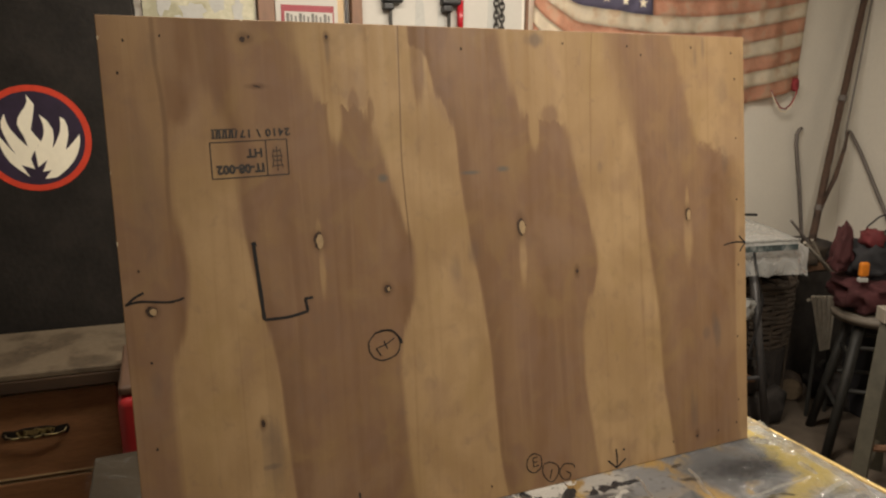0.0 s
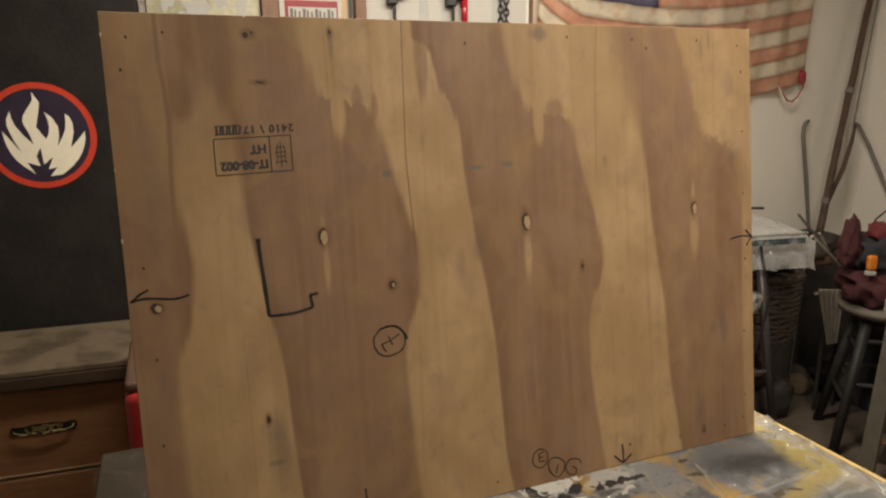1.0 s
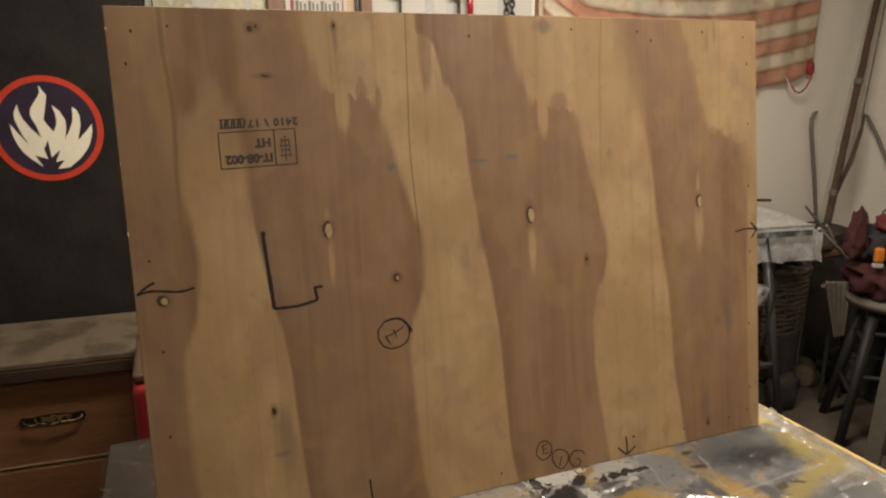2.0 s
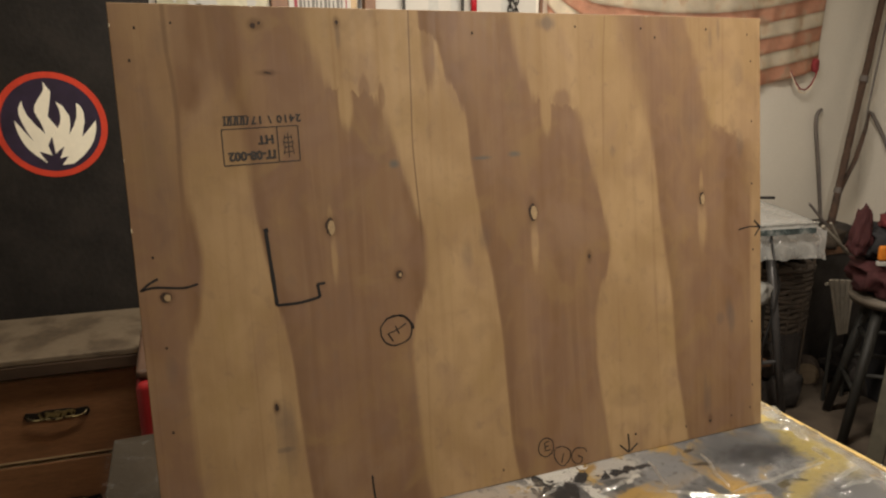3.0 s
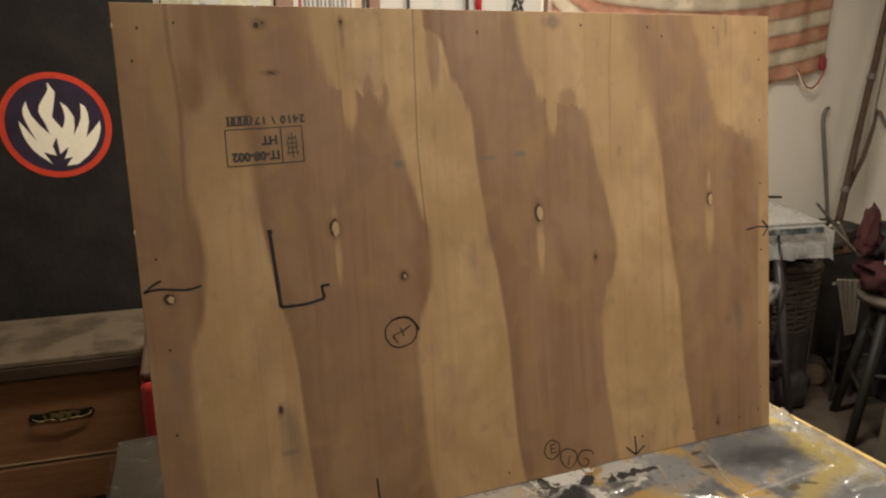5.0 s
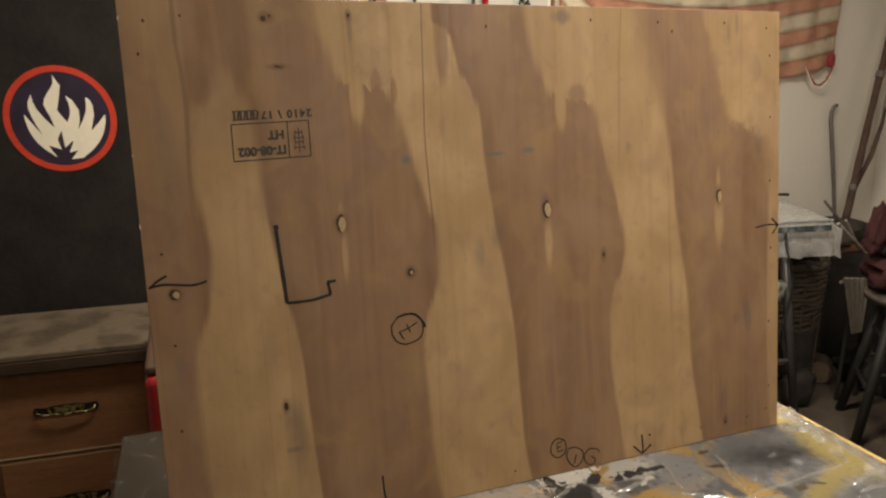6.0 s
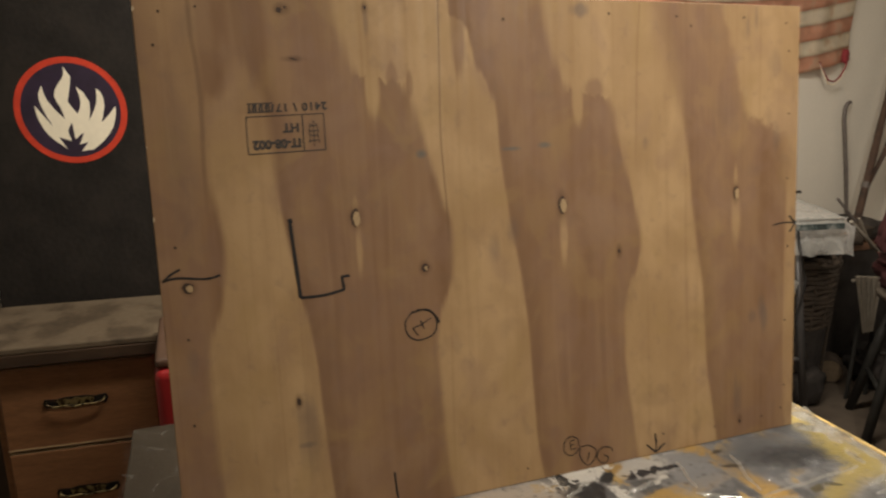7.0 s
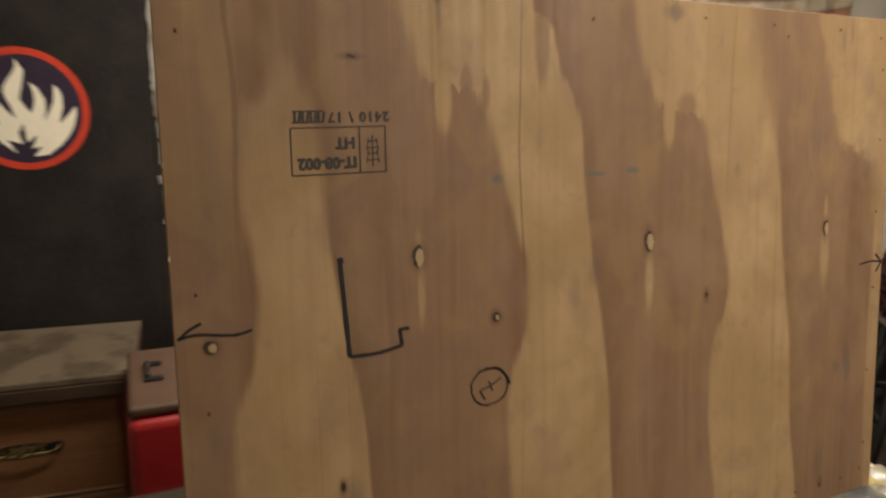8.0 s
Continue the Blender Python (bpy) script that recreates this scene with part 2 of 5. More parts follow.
def plywood_material():
    """Rotary-cut softwood face veneer: pale early wood in broad tongues between darker late wood, edges running up the sheet."""
    W, H = 1.22, 0.864
    # each edge of a pale tongue: (x, height) in metres on the sheet, from the top down
    edges = dict(
        a=[(-0.464, 0.864), (-0.466, 0.78), (-0.474, 0.757), (-0.492, 0.726), (-0.521, 0.695), (-0.527, 0.660), (-0.530, 0.614), (-0.517, 0.527), (-0.512, 0.482), (-0.518, 0.430), (-0.526, 0.386), (-0.543, 0.344), (-0.551, 0.290), (-0.551, 0.182), (-0.538, 0.0)],
        b=[(-0.470, 0.864), (-0.467, 0.770), (-0.460, 0.745), (-0.451, 0.722), (-0.439, 0.701), (-0.434, 0.671), (-0.427, 0.546), (-0.411, 0.436), (-0.391, 0.322), (-0.382, 0.200), (-0.376, 0.086), (-0.370, 0.0)],
        c=[(-0.328, 0.859), (-0.322, 0.820), (-0.307, 0.775), (-0.296, 0.745), (-0.286, 0.733), (-0.225, 0.728), (-0.213, 0.715), (-0.193, 0.665), (-0.183, 0.625), (-0.158, 0.536), (-0.143, 0.486), (-0.145, 0.407), (-0.158, 0.368), (-0.174, 0.330), (-0.179, 0.290), (-0.174, 0.157), (-0.158, 0.0)],
        d=[(-0.134, 0.864), (-0.133, 0.832), (-0.106, 0.815), (-0.097, 0.790), (-0.083, 0.743), (-0.064, 0.714), (-0.048, 0.599), (-0.030, 0.466), (-0.010, 0.339), (0.001, 0.178), (0.013, 0.033), (0.020, 0.0)],
        e=[(0.037, 0.857), (0.048, 0.797), (0.061, 0.757), (0.082, 0.720), (0.095, 0.703), (0.160, 0.697), (0.171, 0.685), (0.186, 0.630), (0.207, 0.554), (0.228, 0.466), (0.234, 0.421), (0.225, 0.383), (0.208, 0.346), (0.197, 0.280), (0.198, 0.200), (0.211, 0.095), (0.224, 0.0)],
        f=[(0.270, 0.864), (0.289, 0.798), (0.311, 0.723), (0.333, 0.646), (0.343, 0.570), (0.356, 0.444), (0.378, 0.302), (0.390, 0.135), (0.411, 0.009)],
        g=[(0.416, 0.864), (0.445, 0.778), (0.465, 0.710), (0.487, 0.658), (0.525, 0.638), (0.562, 0.621), (0.578, 0.567), (0.582, 0.471), (0.583, 0.350), (0.583, 0.226), (0.584, 0.101), (0.588, 0.0)],
    )
    m = bpy.data.materials.new("plywood_veneer")
    m.use_nodes = True
    k = Nodes(m)
    b = k.n["Principled BSDF"]
    at = k.n.new("ShaderNodeTexCoord").outputs["Object"]
    sep = k.n.new("ShaderNodeSeparateXYZ")
    k.l.new(at, sep.inputs[0])
    up = sep.outputs["Z"]
    comb = k.noise(at, 1.0, 5.0, (84, 1, 1.5))
    wave = k.noise(at, 1.0, 2.0, (9, 1, 5), (3, 0, 0))
    v = k.math("MULTIPLY_ADD", sep.outputs["Z"], 1 / H, k.math("MULTIPLY", k.math("SUBTRACT", comb, 0.5), 0.060))
    x = k.math("MULTIPLY_ADD", sep.outputs["X"], 1 / W, k.math("MULTIPLY_ADD", k.math("SUBTRACT", wave, 0.5), 0.008, 0.5))
    line = {n: k.curve(v, [(z / H, (px + W / 2) / W) for px, z in p]) for n, p in edges.items()}
    # the loose edge near the far end is cloudy, not combed
    cloudy = k.math("MULTIPLY_ADD", up, 1 / H, k.math("MULTIPLY", k.math("SUBTRACT", k.noise(at, 26.0, 4.0), 0.5), 0.10))
    line["g"] = k.curve(cloudy, [(z / H, (px + W / 2) / W) for px, z in edges["g"]])
    sharp = 0.0032

    def right_of(n, soft=sharp):
        return k.step(k.math("SUBTRACT", x, line[n]), k.math("MULTIPLY", soft, -1.0), soft)

    def between(p, q, soft_p=sharp, soft_q=sharp):
        return k.math("MULTIPLY", right_of(p, soft_p), k.math("SUBTRACT", 1.0, right_of(q, soft_q)))

    def spot(cx, cz, rx, rz, inner=0.5, outer=1.2, rough=0.8):
        """A soft upright patch with a ragged outline."""
        u, w = k.math("DIVIDE", k.math("SUBTRACT", sep.outputs["X"], cx), rx), k.math("DIVIDE", k.math("SUBTRACT", sep.outputs["Z"], cz), rz)
        r = k.math("SQRT", k.math("ADD", k.math("MULTIPLY", u, u), k.math("MULTIPLY", w, w)))
        return k.step(k.math("MULTIPLY_ADD", k.math("SUBTRACT", comb, 0.5), rough, r), inner, outer, 1.0, 0.0)

    # the edges blur towards the top of the sheet
    pale = k.math("MULTIPLY", between("a", "b", k.step(up, 0.55, 0.70, 0.006, 0.016), k.step(up, 0.50, 0.68, 0.003, 0.010)), k.step(up, 0.45, 0.74, 1.0, 0.55))
    pale = k.math("MAXIMUM", pale, between("c", "d", k.step(up, 0.62, 0.72, 0.006, 0.010), 0.0034))
    pale = k.math("MAXIMUM", pale, between("e", "f", k.step(up, 0.60, 0.69, 0.005, 0.009), k.step(up, 0.60, 0.76, 0.005, 0.036)))
    pale = k.math("MAXIMUM", pale, k.math("MULTIPLY", right_of("g", k.math("ADD", k.step(up, 0.60, 0.69, 0.0, -0.022), k.step(up, 0.50, 0.60, 0.005, 0.030))), k.step(up, 0.50, 0.66, 0.75, 0.95)))
    # tongues of pale wood that run down past the edge, and dark teeth that run into it
    for cx, cz, rx, rz in ((-0.268, 0.715, 0.013, 0.050), (0.104, 0.690, 0.012, 0.048)):
        pale = k.math("MAXIMUM", pale, spot(cx, cz, rx, rz, 0.6, 1.15, 0.5))
    for cx, cz, rx, rz in ((0.138, 0.708, 0.020, 0.022), (-0.235, 0.732, 0.012, 0.026), (-0.205, 0.722, 0.006, 0.024), (-0.119, 0.805, 0.013, 0.074), (-0.505, 0.730, 0.016, 0.030), (-0.098, 0.842, 0.012, 0.03)):
        pale = k.math("MULTIPLY", pale, k.math("SUBTRACT", 1.0, k.math("MULTIPLY", spot(cx, cz, rx, rz, 0.6, 1.2, 0.8), 0.75)))
    # washed-out pale corner at the top left
    corner = k.math("MULTIPLY", k.step(sep.outputs["X"], -0.533, -0.522, 1, 0), k.step(k.math("MULTIPLY_ADD", sep.outputs["X"], 2.6, k.math("ADD", sep.outputs["Z"], k.math("MULTIPLY", wave, 0.22))), -0.76, -0.56))
    pale = k.math("MAXIMUM", pale, k.math("MULTIPLY", corner, 0.42))
    # pale flares of grain below the larger knots
    for cx, cz, rx, rz in ((-0.305, 0.462, 0.007, 0.050), (0.071, 0.450, 0.009, 0.058), (0.457, 0.455, 0.016, 0.062), (0.455, 0.535, 0.006, 0.03), (-0.308, 0.530, 0.006, 0.020)):
        pale = k.math("MAXIMUM", pale, k.math("MULTIPLY", spot(cx, cz, rx, rz, 0.35, 1.15, 0.9), 0.85))
    # grain runs up the sheet; handling has left blotches and dust
    grain = k.noise(at, 1.0, 5.0, (70, 1, 1.3), (7, 0, 3), 0.6)
    bands = k.noise(at, 1.0, 3.0, (13, 1, 0.7), (1, 0, 8), 0.8)
    cloud = k.noise(at, 7.0, 5.0, (1.2, 1, 0.8), (0, 0, 0), 0.4)
    blotch = k.noise(at, 15.0, 4.0, (1.2, 1, 0.8), (4, 2, 1), 0.5)
    stain = k.noise(at, 21.0, 3.0, (1, 1, 0.55), (9, 2, 6))
    speck = k.noise(at, 240.0, 2.0)
    dark_col = k.mix(k.step(bands, 0.30, 0.70), (0.208, 0.115, 0.060), (0.292, 0.178, 0.097))
    dark_col = k.mix(k.step(blotch, 0.42, 0.62, 0.0, 0.7), dark_col, (0.232, 0.136, 0.084))
    dark_col = k.mix(k.step(cloud, 0.50, 0.72, 0.0, 0.55), dark_col, (0.335, 0.215, 0.122))
    pale_col = k.mix(k.step(cloud, 0.32, 0.66), (0.358, 0.230, 0.113), (0.452, 0.303, 0.158))
    pale_col = k.mix(k.step(blotch, 0.46, 0.70, 0.0, 0.42), pale_col, (0.345, 0.220, 0.110))
    # late wood is densest just past the sharp edges
    for n in ("b", "d", "f"):
        past = k.math("SUBTRACT", x, line[n])
        dark_col = k.mix(k.math("MULTIPLY", k.step(past, 0.0, 0.034, 0.55, 0.0), k.step(past, -0.006, 0.0)), dark_col, (0.190, 0.106, 0.056))
    streak = k.noise(at, 1.0, 4.0, (46, 1, 2.4), (2, 0, 5), 0.4)
    dark_col = k.mix(k.step(streak, 0.56, 0.76, 0.0, 0.26), dark_col, (0.375, 0.245, 0.138))
    pale = k.math("MULTIPLY", pale, k.step(streak, 0.60, 0.80, 1.0, 0.72))
    col = k.mix(pale, dark_col, pale_col)
    col = k.mix(k.step(grain, 0.50, 0.76, 0.0, 0.20), col, (0.20, 0.112, 0.058))
    col = k.mix(k.step(stain, 0.62, 0.76, 0.0, 0.34), col, (0.205, 0.138, 0.088))
    smudge = k.noise(at, 46.0, 4.0, (1, 1, 0.7), (3, 8, 2), 0.6)
    col = k.mix(k.step(smudge, 0.56, 0.72, 0.0, 0.24), col, (0.21, 0.140, 0.098))
    # old glue and handling shift the hue a little, in patches
    hue, thumb = k.noise(at, 11.0, 5.0, (1, 1, 0.8), (12, 4, 7), 0.7), k.noise(at, 9.0, 3.0, (1, 1, 1.1), (2, 14, 3), 0.3)
    col = k.mix(k.step(hue, 0.52, 0.68, 0.0, 0.26), col, (0.360, 0.240, 0.095))
    col = k.mix(k.step(hue, 0.32, 0.47, 0.26, 0.0), col, (0.265, 0.165, 0.118))
    col = k.mix(k.step(thumb, 0.60, 0.70, 0.0, 0.20), col, (0.190, 0.122, 0.075))
    col = k.mix(k.step(speck, 0.58, 0.74, 0.0, 0.12), col, (0.16, 0.10, 0.06))
    for cx, cz, rx, rz, power in ((0.112, 0.846, 0.022, 0.014, 0.6), (0.530, 0.247, 0.012, 0.035, 0.5), (0.502, 0.840, 0.006, 0.030, 0.35), (-0.406, 0.160, 0.020, 0.075, 0.32), (-0.03, 0.47, 0.014, 0.03, 0.3), (0.46, 0.09, 0.008, 0.05, 0.35), (0.555, 0.61, 0.012, 0.03, 0.3), (-0.272, 0.820, 0.005, 0.028, 0.4), (0.550, 0.755, 0.020, 0.030, 0.22), (0.482, 0.823, 0.006, 0.026, 0.30), (0.500, 0.250, 0.012, 0.014, 0.34), (0.521, 0.270, 0.008, 0.030, 0.36), (-0.066, 0.440, 0.010, 0.028, 0.34), (0.468, 0.080, 0.007, 0.050, 0.30), (-0.411, 0.146, 0.016, 0.006, 0.50), (-0.412, 0.205, 0.022, 0.024, 0.22), (-0.565, 0.60, 0.030, 0.13, 0.16), (0.245, 0.61, 0.008, 0.016, 0.30), (0.43, 0.66, 0.04, 0.05, 0.14), (-0.575, 0.31, 0.010, 0.030, 0.25)):
        col = k.mix(k.math("MULTIPLY", spot(cx, cz, rx, rz, 0.3, 1.2, 1.2), power), col, (0.13, 0.10, 0.085))
    # fine seams and checks along the grain
    for pts, wide, power, c in (
        ([(-0.535, 0.864), (-0.535, 0.806), (-0.531, 0.756), (-0.529, 0.714), (-0.532, 0.621), (-0.534, 0.540), (-0.536, 0.0)], 0.0040, 0.50, (0.150, 0.085, 0.048)),
        ([(-0.150, 0.864), (-0.152, 0.794), (-0.154, 0.718), (-0.156, 0.642), (-0.154, 0.583), (-0.150, 0.500), (-0.148, 0.0)], 0.0018, 0.85, (0.130, 0.072, 0.040)),
        ([(0.236, 0.864), (0.229, 0.766), (0.226, 0.660), (0.224, 0.560), (0.224, 0.0)], 0.0016, 0.50, (0.180, 0.105, 0.058)),
        ([(0.376, 0.864), (0.3765, 0.812), (0.377, 0.0)], 0.0014, 0.40, (0.170, 0.098, 0.055)),
    ):
        mid = k.curve(k.math("MULTIPLY", sep.outputs["Z"], 1 / H), [(z / H, (px + W / 2) / W) for px, z in pts])
        off = k.math("ABSOLUTE", k.math("SUBTRACT", k.math("MULTIPLY_ADD", sep.outputs["X"], 1 / W, 0.5), mid))
        low = {0.0040: 0.56, 0.0018: 0.47, 0.0016: 0.58, 0.0014: 0.80}[wide]
        lit = k.math("MULTIPLY", k.step(off, wide * 0.25 / W, wide * 1.3 / W, power, 0.0), k.step(sep.outputs["Z"], low - 0.05, low + 0.06))
        col = k.mix(k.math("MULTIPLY", lit, k.step(streak, 0.30, 0.62, 0.55, 1.0)), col, c)
    # teal chalk rubbed across the middle
    for cx, cz, rx, rz in ((-0.191, 0.609, 0.010, 0.008), (-0.028, 0.611, 0.020, 0.004), (0.037, 0.615, 0.014, 0.006)):
        col = k.mix(k.math("MULTIPLY", spot(cx, cz, rx, rz, 0.2, 1.3, 1.0), 0.62), col, (0.10, 0.125, 0.125))
    # darker halo round the knots
    for cx, cz, rx, rz in ((-0.3085, 0.512, 0.014, 0.026), (-0.195, 0.419, 0.012, 0.013), (0.069, 0.507, 0.014, 0.030), (0.456, 0.505, 0.011, 0.026), (-0.571, 0.424, 0.013, 0.013), (-0.42, 0.221, 0.008, 0.014), (0.186, 0.413, 0.008, 0.016), (0.470, 0.036, 0.008, 0.014), (-0.402, 0.836, 0.016, 0.012), (-0.273, 0.841, 0.007, 0.012), (-0.389, 0.762, 0.020, 0.006)):
        col = k.mix(k.math("MULTIPLY", spot(cx, cz, rx, rz, 0.3, 1.2, 0.9), 0.55), col, (0.11, 0.058, 0.032))
    # the cut faces of the plies show pale with dark glue lines
    rim = k.math("MAXIMUM", k.step(k.math("ABSOLUTE", sep.outputs["X"]), 0.6088, 0.6092), k.math("MAXIMUM", k.step(sep.outputs["Z"], 0.8627, 0.8631), k.step(sep.outputs["Z"], 0.0009, 0.0013, 1, 0)))
    ply = k.math("PINGPONG", sep.outputs["Y"], 0.0025)
    col = k.mix(rim, col, k.mix(k.step(ply, 0.0008, 0.0016), (0.28, 0.17, 0.08), (0.66, 0.50, 0.26)))
    k.l.new(col, b.inputs["Base Color"])
    k.put(b.inputs["Roughness"], k.step(grain, 0.3, 0.7, 0.5, 0.72))
    b.inputs["Specular IOR Level"].default_value = 0.3
    bump = k.n.new("ShaderNodeBump")
    bump.inputs["Strength"].default_value, bump.inputs["Distance"].default_value = 0.25, 0.0012
    k.put(bump.inputs["Height"], k.math("ADD", grain, k.math("MULTIPLY", pale, 0.35)))
    k.l.new(bump.outputs[0], b.inputs["Normal"])
    return m


def painted_table_material():
    """Work surface under years of spray paint: grey clouds, ochre runs, black and white splashes; the plywood's shade
    is coloured in at the back left.
    """
    m = bpy.data.materials.new("spray_painted_tabletop")
    m.use_nodes = True
    k = Nodes(m)
    b = k.n["Principled BSDF"]
    at = k.n.new("ShaderNodeTexCoord").outputs["Object"]
    sep = k.n.new("ShaderNodeSeparateXYZ")
    k.l.new(at, sep.inputs[0])
    big, mid, fine = k.noise(at, 5.0, 4.0), k.noise(at, 17.0, 5.0, shift=(5, 1, 0)), k.noise(at, 80.0, 8.0, shift=(2, 7, 0), distortion=0.5)
    col = k.mix(k.step(k.math("MULTIPLY_ADD", mid, 0.5, k.math("MULTIPLY", big, 0.5)), 0.42, 0.60), (0.12, 0.12, 0.125), (0.44, 0.43, 0.42))
    col = k.mix(k.step(mid, 0.54, 0.62), col, (0.52, 0.36, 0.14))
    wob_x = k.math("MULTIPLY_ADD", k.math("SUBTRACT", mid, 0.5), 0.055, sep.outputs["X"])
    wob_y = k.math("MULTIPLY_ADD", k.math("SUBTRACT", big, 0.5), 0.05, sep.outputs["Y"])
    flake = k.noise(at, 70.0, 6.0, (1.0, 0.7, 1), (6, 3, 0), 0.9)
    # middle, half sizes, turn in degrees, edge softness, strength, colour
    for cx, cy, rx, ry, turn, soft, power, c in (
        (0.37, -0.10, 0.024, 0.16, 12, 0.3, 0.95, (0.52, 0.33, 0.10)),
        (0.22, -0.125, 0.12, 0.022, 8, 0.3, 0.9, (0.50, 0.32, 0.10)),
        (0.30, -0.045, 0.05, 0.035, -25, 0.3, 0.9, (0.28, 0.285, 0.30)),
        (0.50, -0.07, 0.15, 0.09, 0, 0.5, 0.95, (0.155, 0.160, 0.170)),
        (0.53, -0.094, 0.100, 0.036, -8, 0.75, 1.0, (0.03, 0.03, 0.034)),
        (0.29, -0.09, 0.06, 0.05, 20, 0.5, 0.9, (0.27, 0.275, 0.29)),
        (0.63, -0.10, 0.035, 0.16, -8, 0.6, 0.9, (0.37, 0.29, 0.085)),
        (0.52, -0.21, 0.14, 0.022, 25, 0.6, 0.9, (0.40, 0.31, 0.10)),
        (0.21, -0.03, 0.05, 0.04, 0, 0.4, 0.9, (0.55, 0.53, 0.50)),
        (0.155, -0.016, 0.026, 0.018, 20, 0.2, 0.9, (0.42, 0.26, 0.08)),
        (0.080, -0.022, 0.060, 0.034, 15, 0.10, 1.0, (0.74, 0.72, 0.67)),
        (0.062, -0.066, 0.048, 0.038, 15, 0.07, 1.0, (0.03, 0.03, 0.032)),
        (0.050, -0.020, 0.014, 0.020, 10, 0.07, 1.0, (0.035, 0.035, 0.036)),
        (0.130, -0.040, 0.020, 0.014, 30, 0.07, 1.0, (0.03, 0.03, 0.032)),
        (0.095, -0.030, 0.022, 0.010, 20, 0.08, 1.0, (0.72, 0.70, 0.66)),
        (0.120, -0.092, 0.016, 0.026, 10, 0.10, 1.0, (0.70, 0.68, 0.64)),
        (0.205, -0.048, 0.034, 0.012, 8, 0.08, 1.0, (0.025, 0.025, 0.032)),
        (0.250, -0.046, 0.030, 0.007, 4, 0.08, 1.0, (0.025, 0.025, 0.032)),
        (0.218, -0.075, 0.022, 0.006, 30, 0.08, 0.9, (0.66, 0.64, 0.60)),
        (0.385, -0.032, 0.022, 0.006, 10, 0.3, 1.0, (0.08, 0.06, 0.04)),
        (0.378, -0.085, 0.022, 0.006, -12, 0.3, 1.0, (0.08, 0.06, 0.04)),
        (0.505, -0.198, 0.020, 0.005, -20, 0.3, 1.0, (0.09, 0.07, 0.03)),
        (0.466, -0.198, 0.016, 0.009, 20, 0.3, 1.0, (0.10, 0.08, 0.04)),
        (-0.08, -0.05, 0.10, 0.06, 0, 0.5, 0.9, (0.52, 0.45, 0.38)),
        (0.57, -0.29, 0.11, 0.07, 20, 0.5, 0.95, (0.14, 0.14, 0.145)),
        # back-left corner: shade behind the plywood painted dark brown, then mottled
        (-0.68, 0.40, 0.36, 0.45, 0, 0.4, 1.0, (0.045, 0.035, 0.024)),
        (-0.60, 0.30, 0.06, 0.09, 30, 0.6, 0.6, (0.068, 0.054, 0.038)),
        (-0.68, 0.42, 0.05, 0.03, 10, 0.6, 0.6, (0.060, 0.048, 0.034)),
    ):
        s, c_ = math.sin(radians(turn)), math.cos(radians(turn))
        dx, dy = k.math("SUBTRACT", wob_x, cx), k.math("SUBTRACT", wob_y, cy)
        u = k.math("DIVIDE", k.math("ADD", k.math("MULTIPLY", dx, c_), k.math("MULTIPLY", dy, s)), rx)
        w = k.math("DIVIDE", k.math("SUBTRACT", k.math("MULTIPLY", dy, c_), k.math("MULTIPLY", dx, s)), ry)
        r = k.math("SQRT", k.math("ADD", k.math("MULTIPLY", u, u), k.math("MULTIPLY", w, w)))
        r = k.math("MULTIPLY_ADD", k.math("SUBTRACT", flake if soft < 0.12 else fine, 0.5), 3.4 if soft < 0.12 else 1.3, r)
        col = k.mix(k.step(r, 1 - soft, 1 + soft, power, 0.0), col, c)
    col = k.mix(k.step(fine, 0.60, 0.68, 0.0, 0.50), col, (0.060, 0.052, 0.042))
    k.l.new(col, b.inputs["Base Color"])
    b.inputs["Roughness"].default_value, b.inputs["Specular IOR Level"].default_value = 0.55, 0.22
    bump = k.n.new("ShaderNodeBump")
    bump.inputs["Strength"].default_value, bump.inputs["Distance"].default_value = 0.3, 0.003
    k.put(bump.inputs["Height"], fine)
    k.l.new(bump.outputs[0], b.inputs["Normal"])
    return m


M_PLY = plywood_material()
M_TABLE = painted_table_material()


# ---------------------------------------------------------------- mesh helpers
def mesh_of(name, bm, material, smooth=False):
    me = bpy.data.meshes.new(name)
    bm.normal_update()
    bm.to_mesh(me)
    bm.free()
    for m in material if isinstance(material, (list, tuple)) else [material]:
        me.materials.append(m)
    if smooth:
        for f in me.polygons:
            f.use_smooth = True
    return me


def part(name, bm, material, parent=None, label="", smooth=False, m=None):
    ob = new(name, mesh_of(name, bm, material, smooth))
    if parent:
        ob.parent = parent
    if m is not None:
        ob.matrix_basis = m
    return tagged(ob, label) if label else ob


def thing(name, m, label, category, group="", kind=""):
    ob = new(name)
    ob.empty_display_size = 0.05
    ob.matrix_basis = m
    return tagged(ob, label, category, group, kind)


def box(x0, x1, y0, y1, z0, z1, bevel=0.0, segs=2, bm=None):
    one = bmesh.new()
    bmesh.ops.create_cube(one, size=1.0)
    for v in one.verts:
        v.co = Vector(((x0 + x1) / 2 + v.co.x * (x1 - x0), (y0 + y1) / 2 + v.co.y * (y1 - y0), (z0 + z1) / 2 + v.co.z * (z1 - z0)))
    if bevel:
        bmesh.ops.bevel(one, geom=one.edges[:], offset=bevel, segments=segs, profile=0.5, affect="EDGES")
    return joined(bm, one)


def joined(bm, one):
    if bm is None:
        return one
    me = bpy.data.meshes.new("tmp")
    one.to_mesh(me)
    one.free()
    bm.from_mesh(me)
    bpy.data.meshes.remove(me)
    return bm


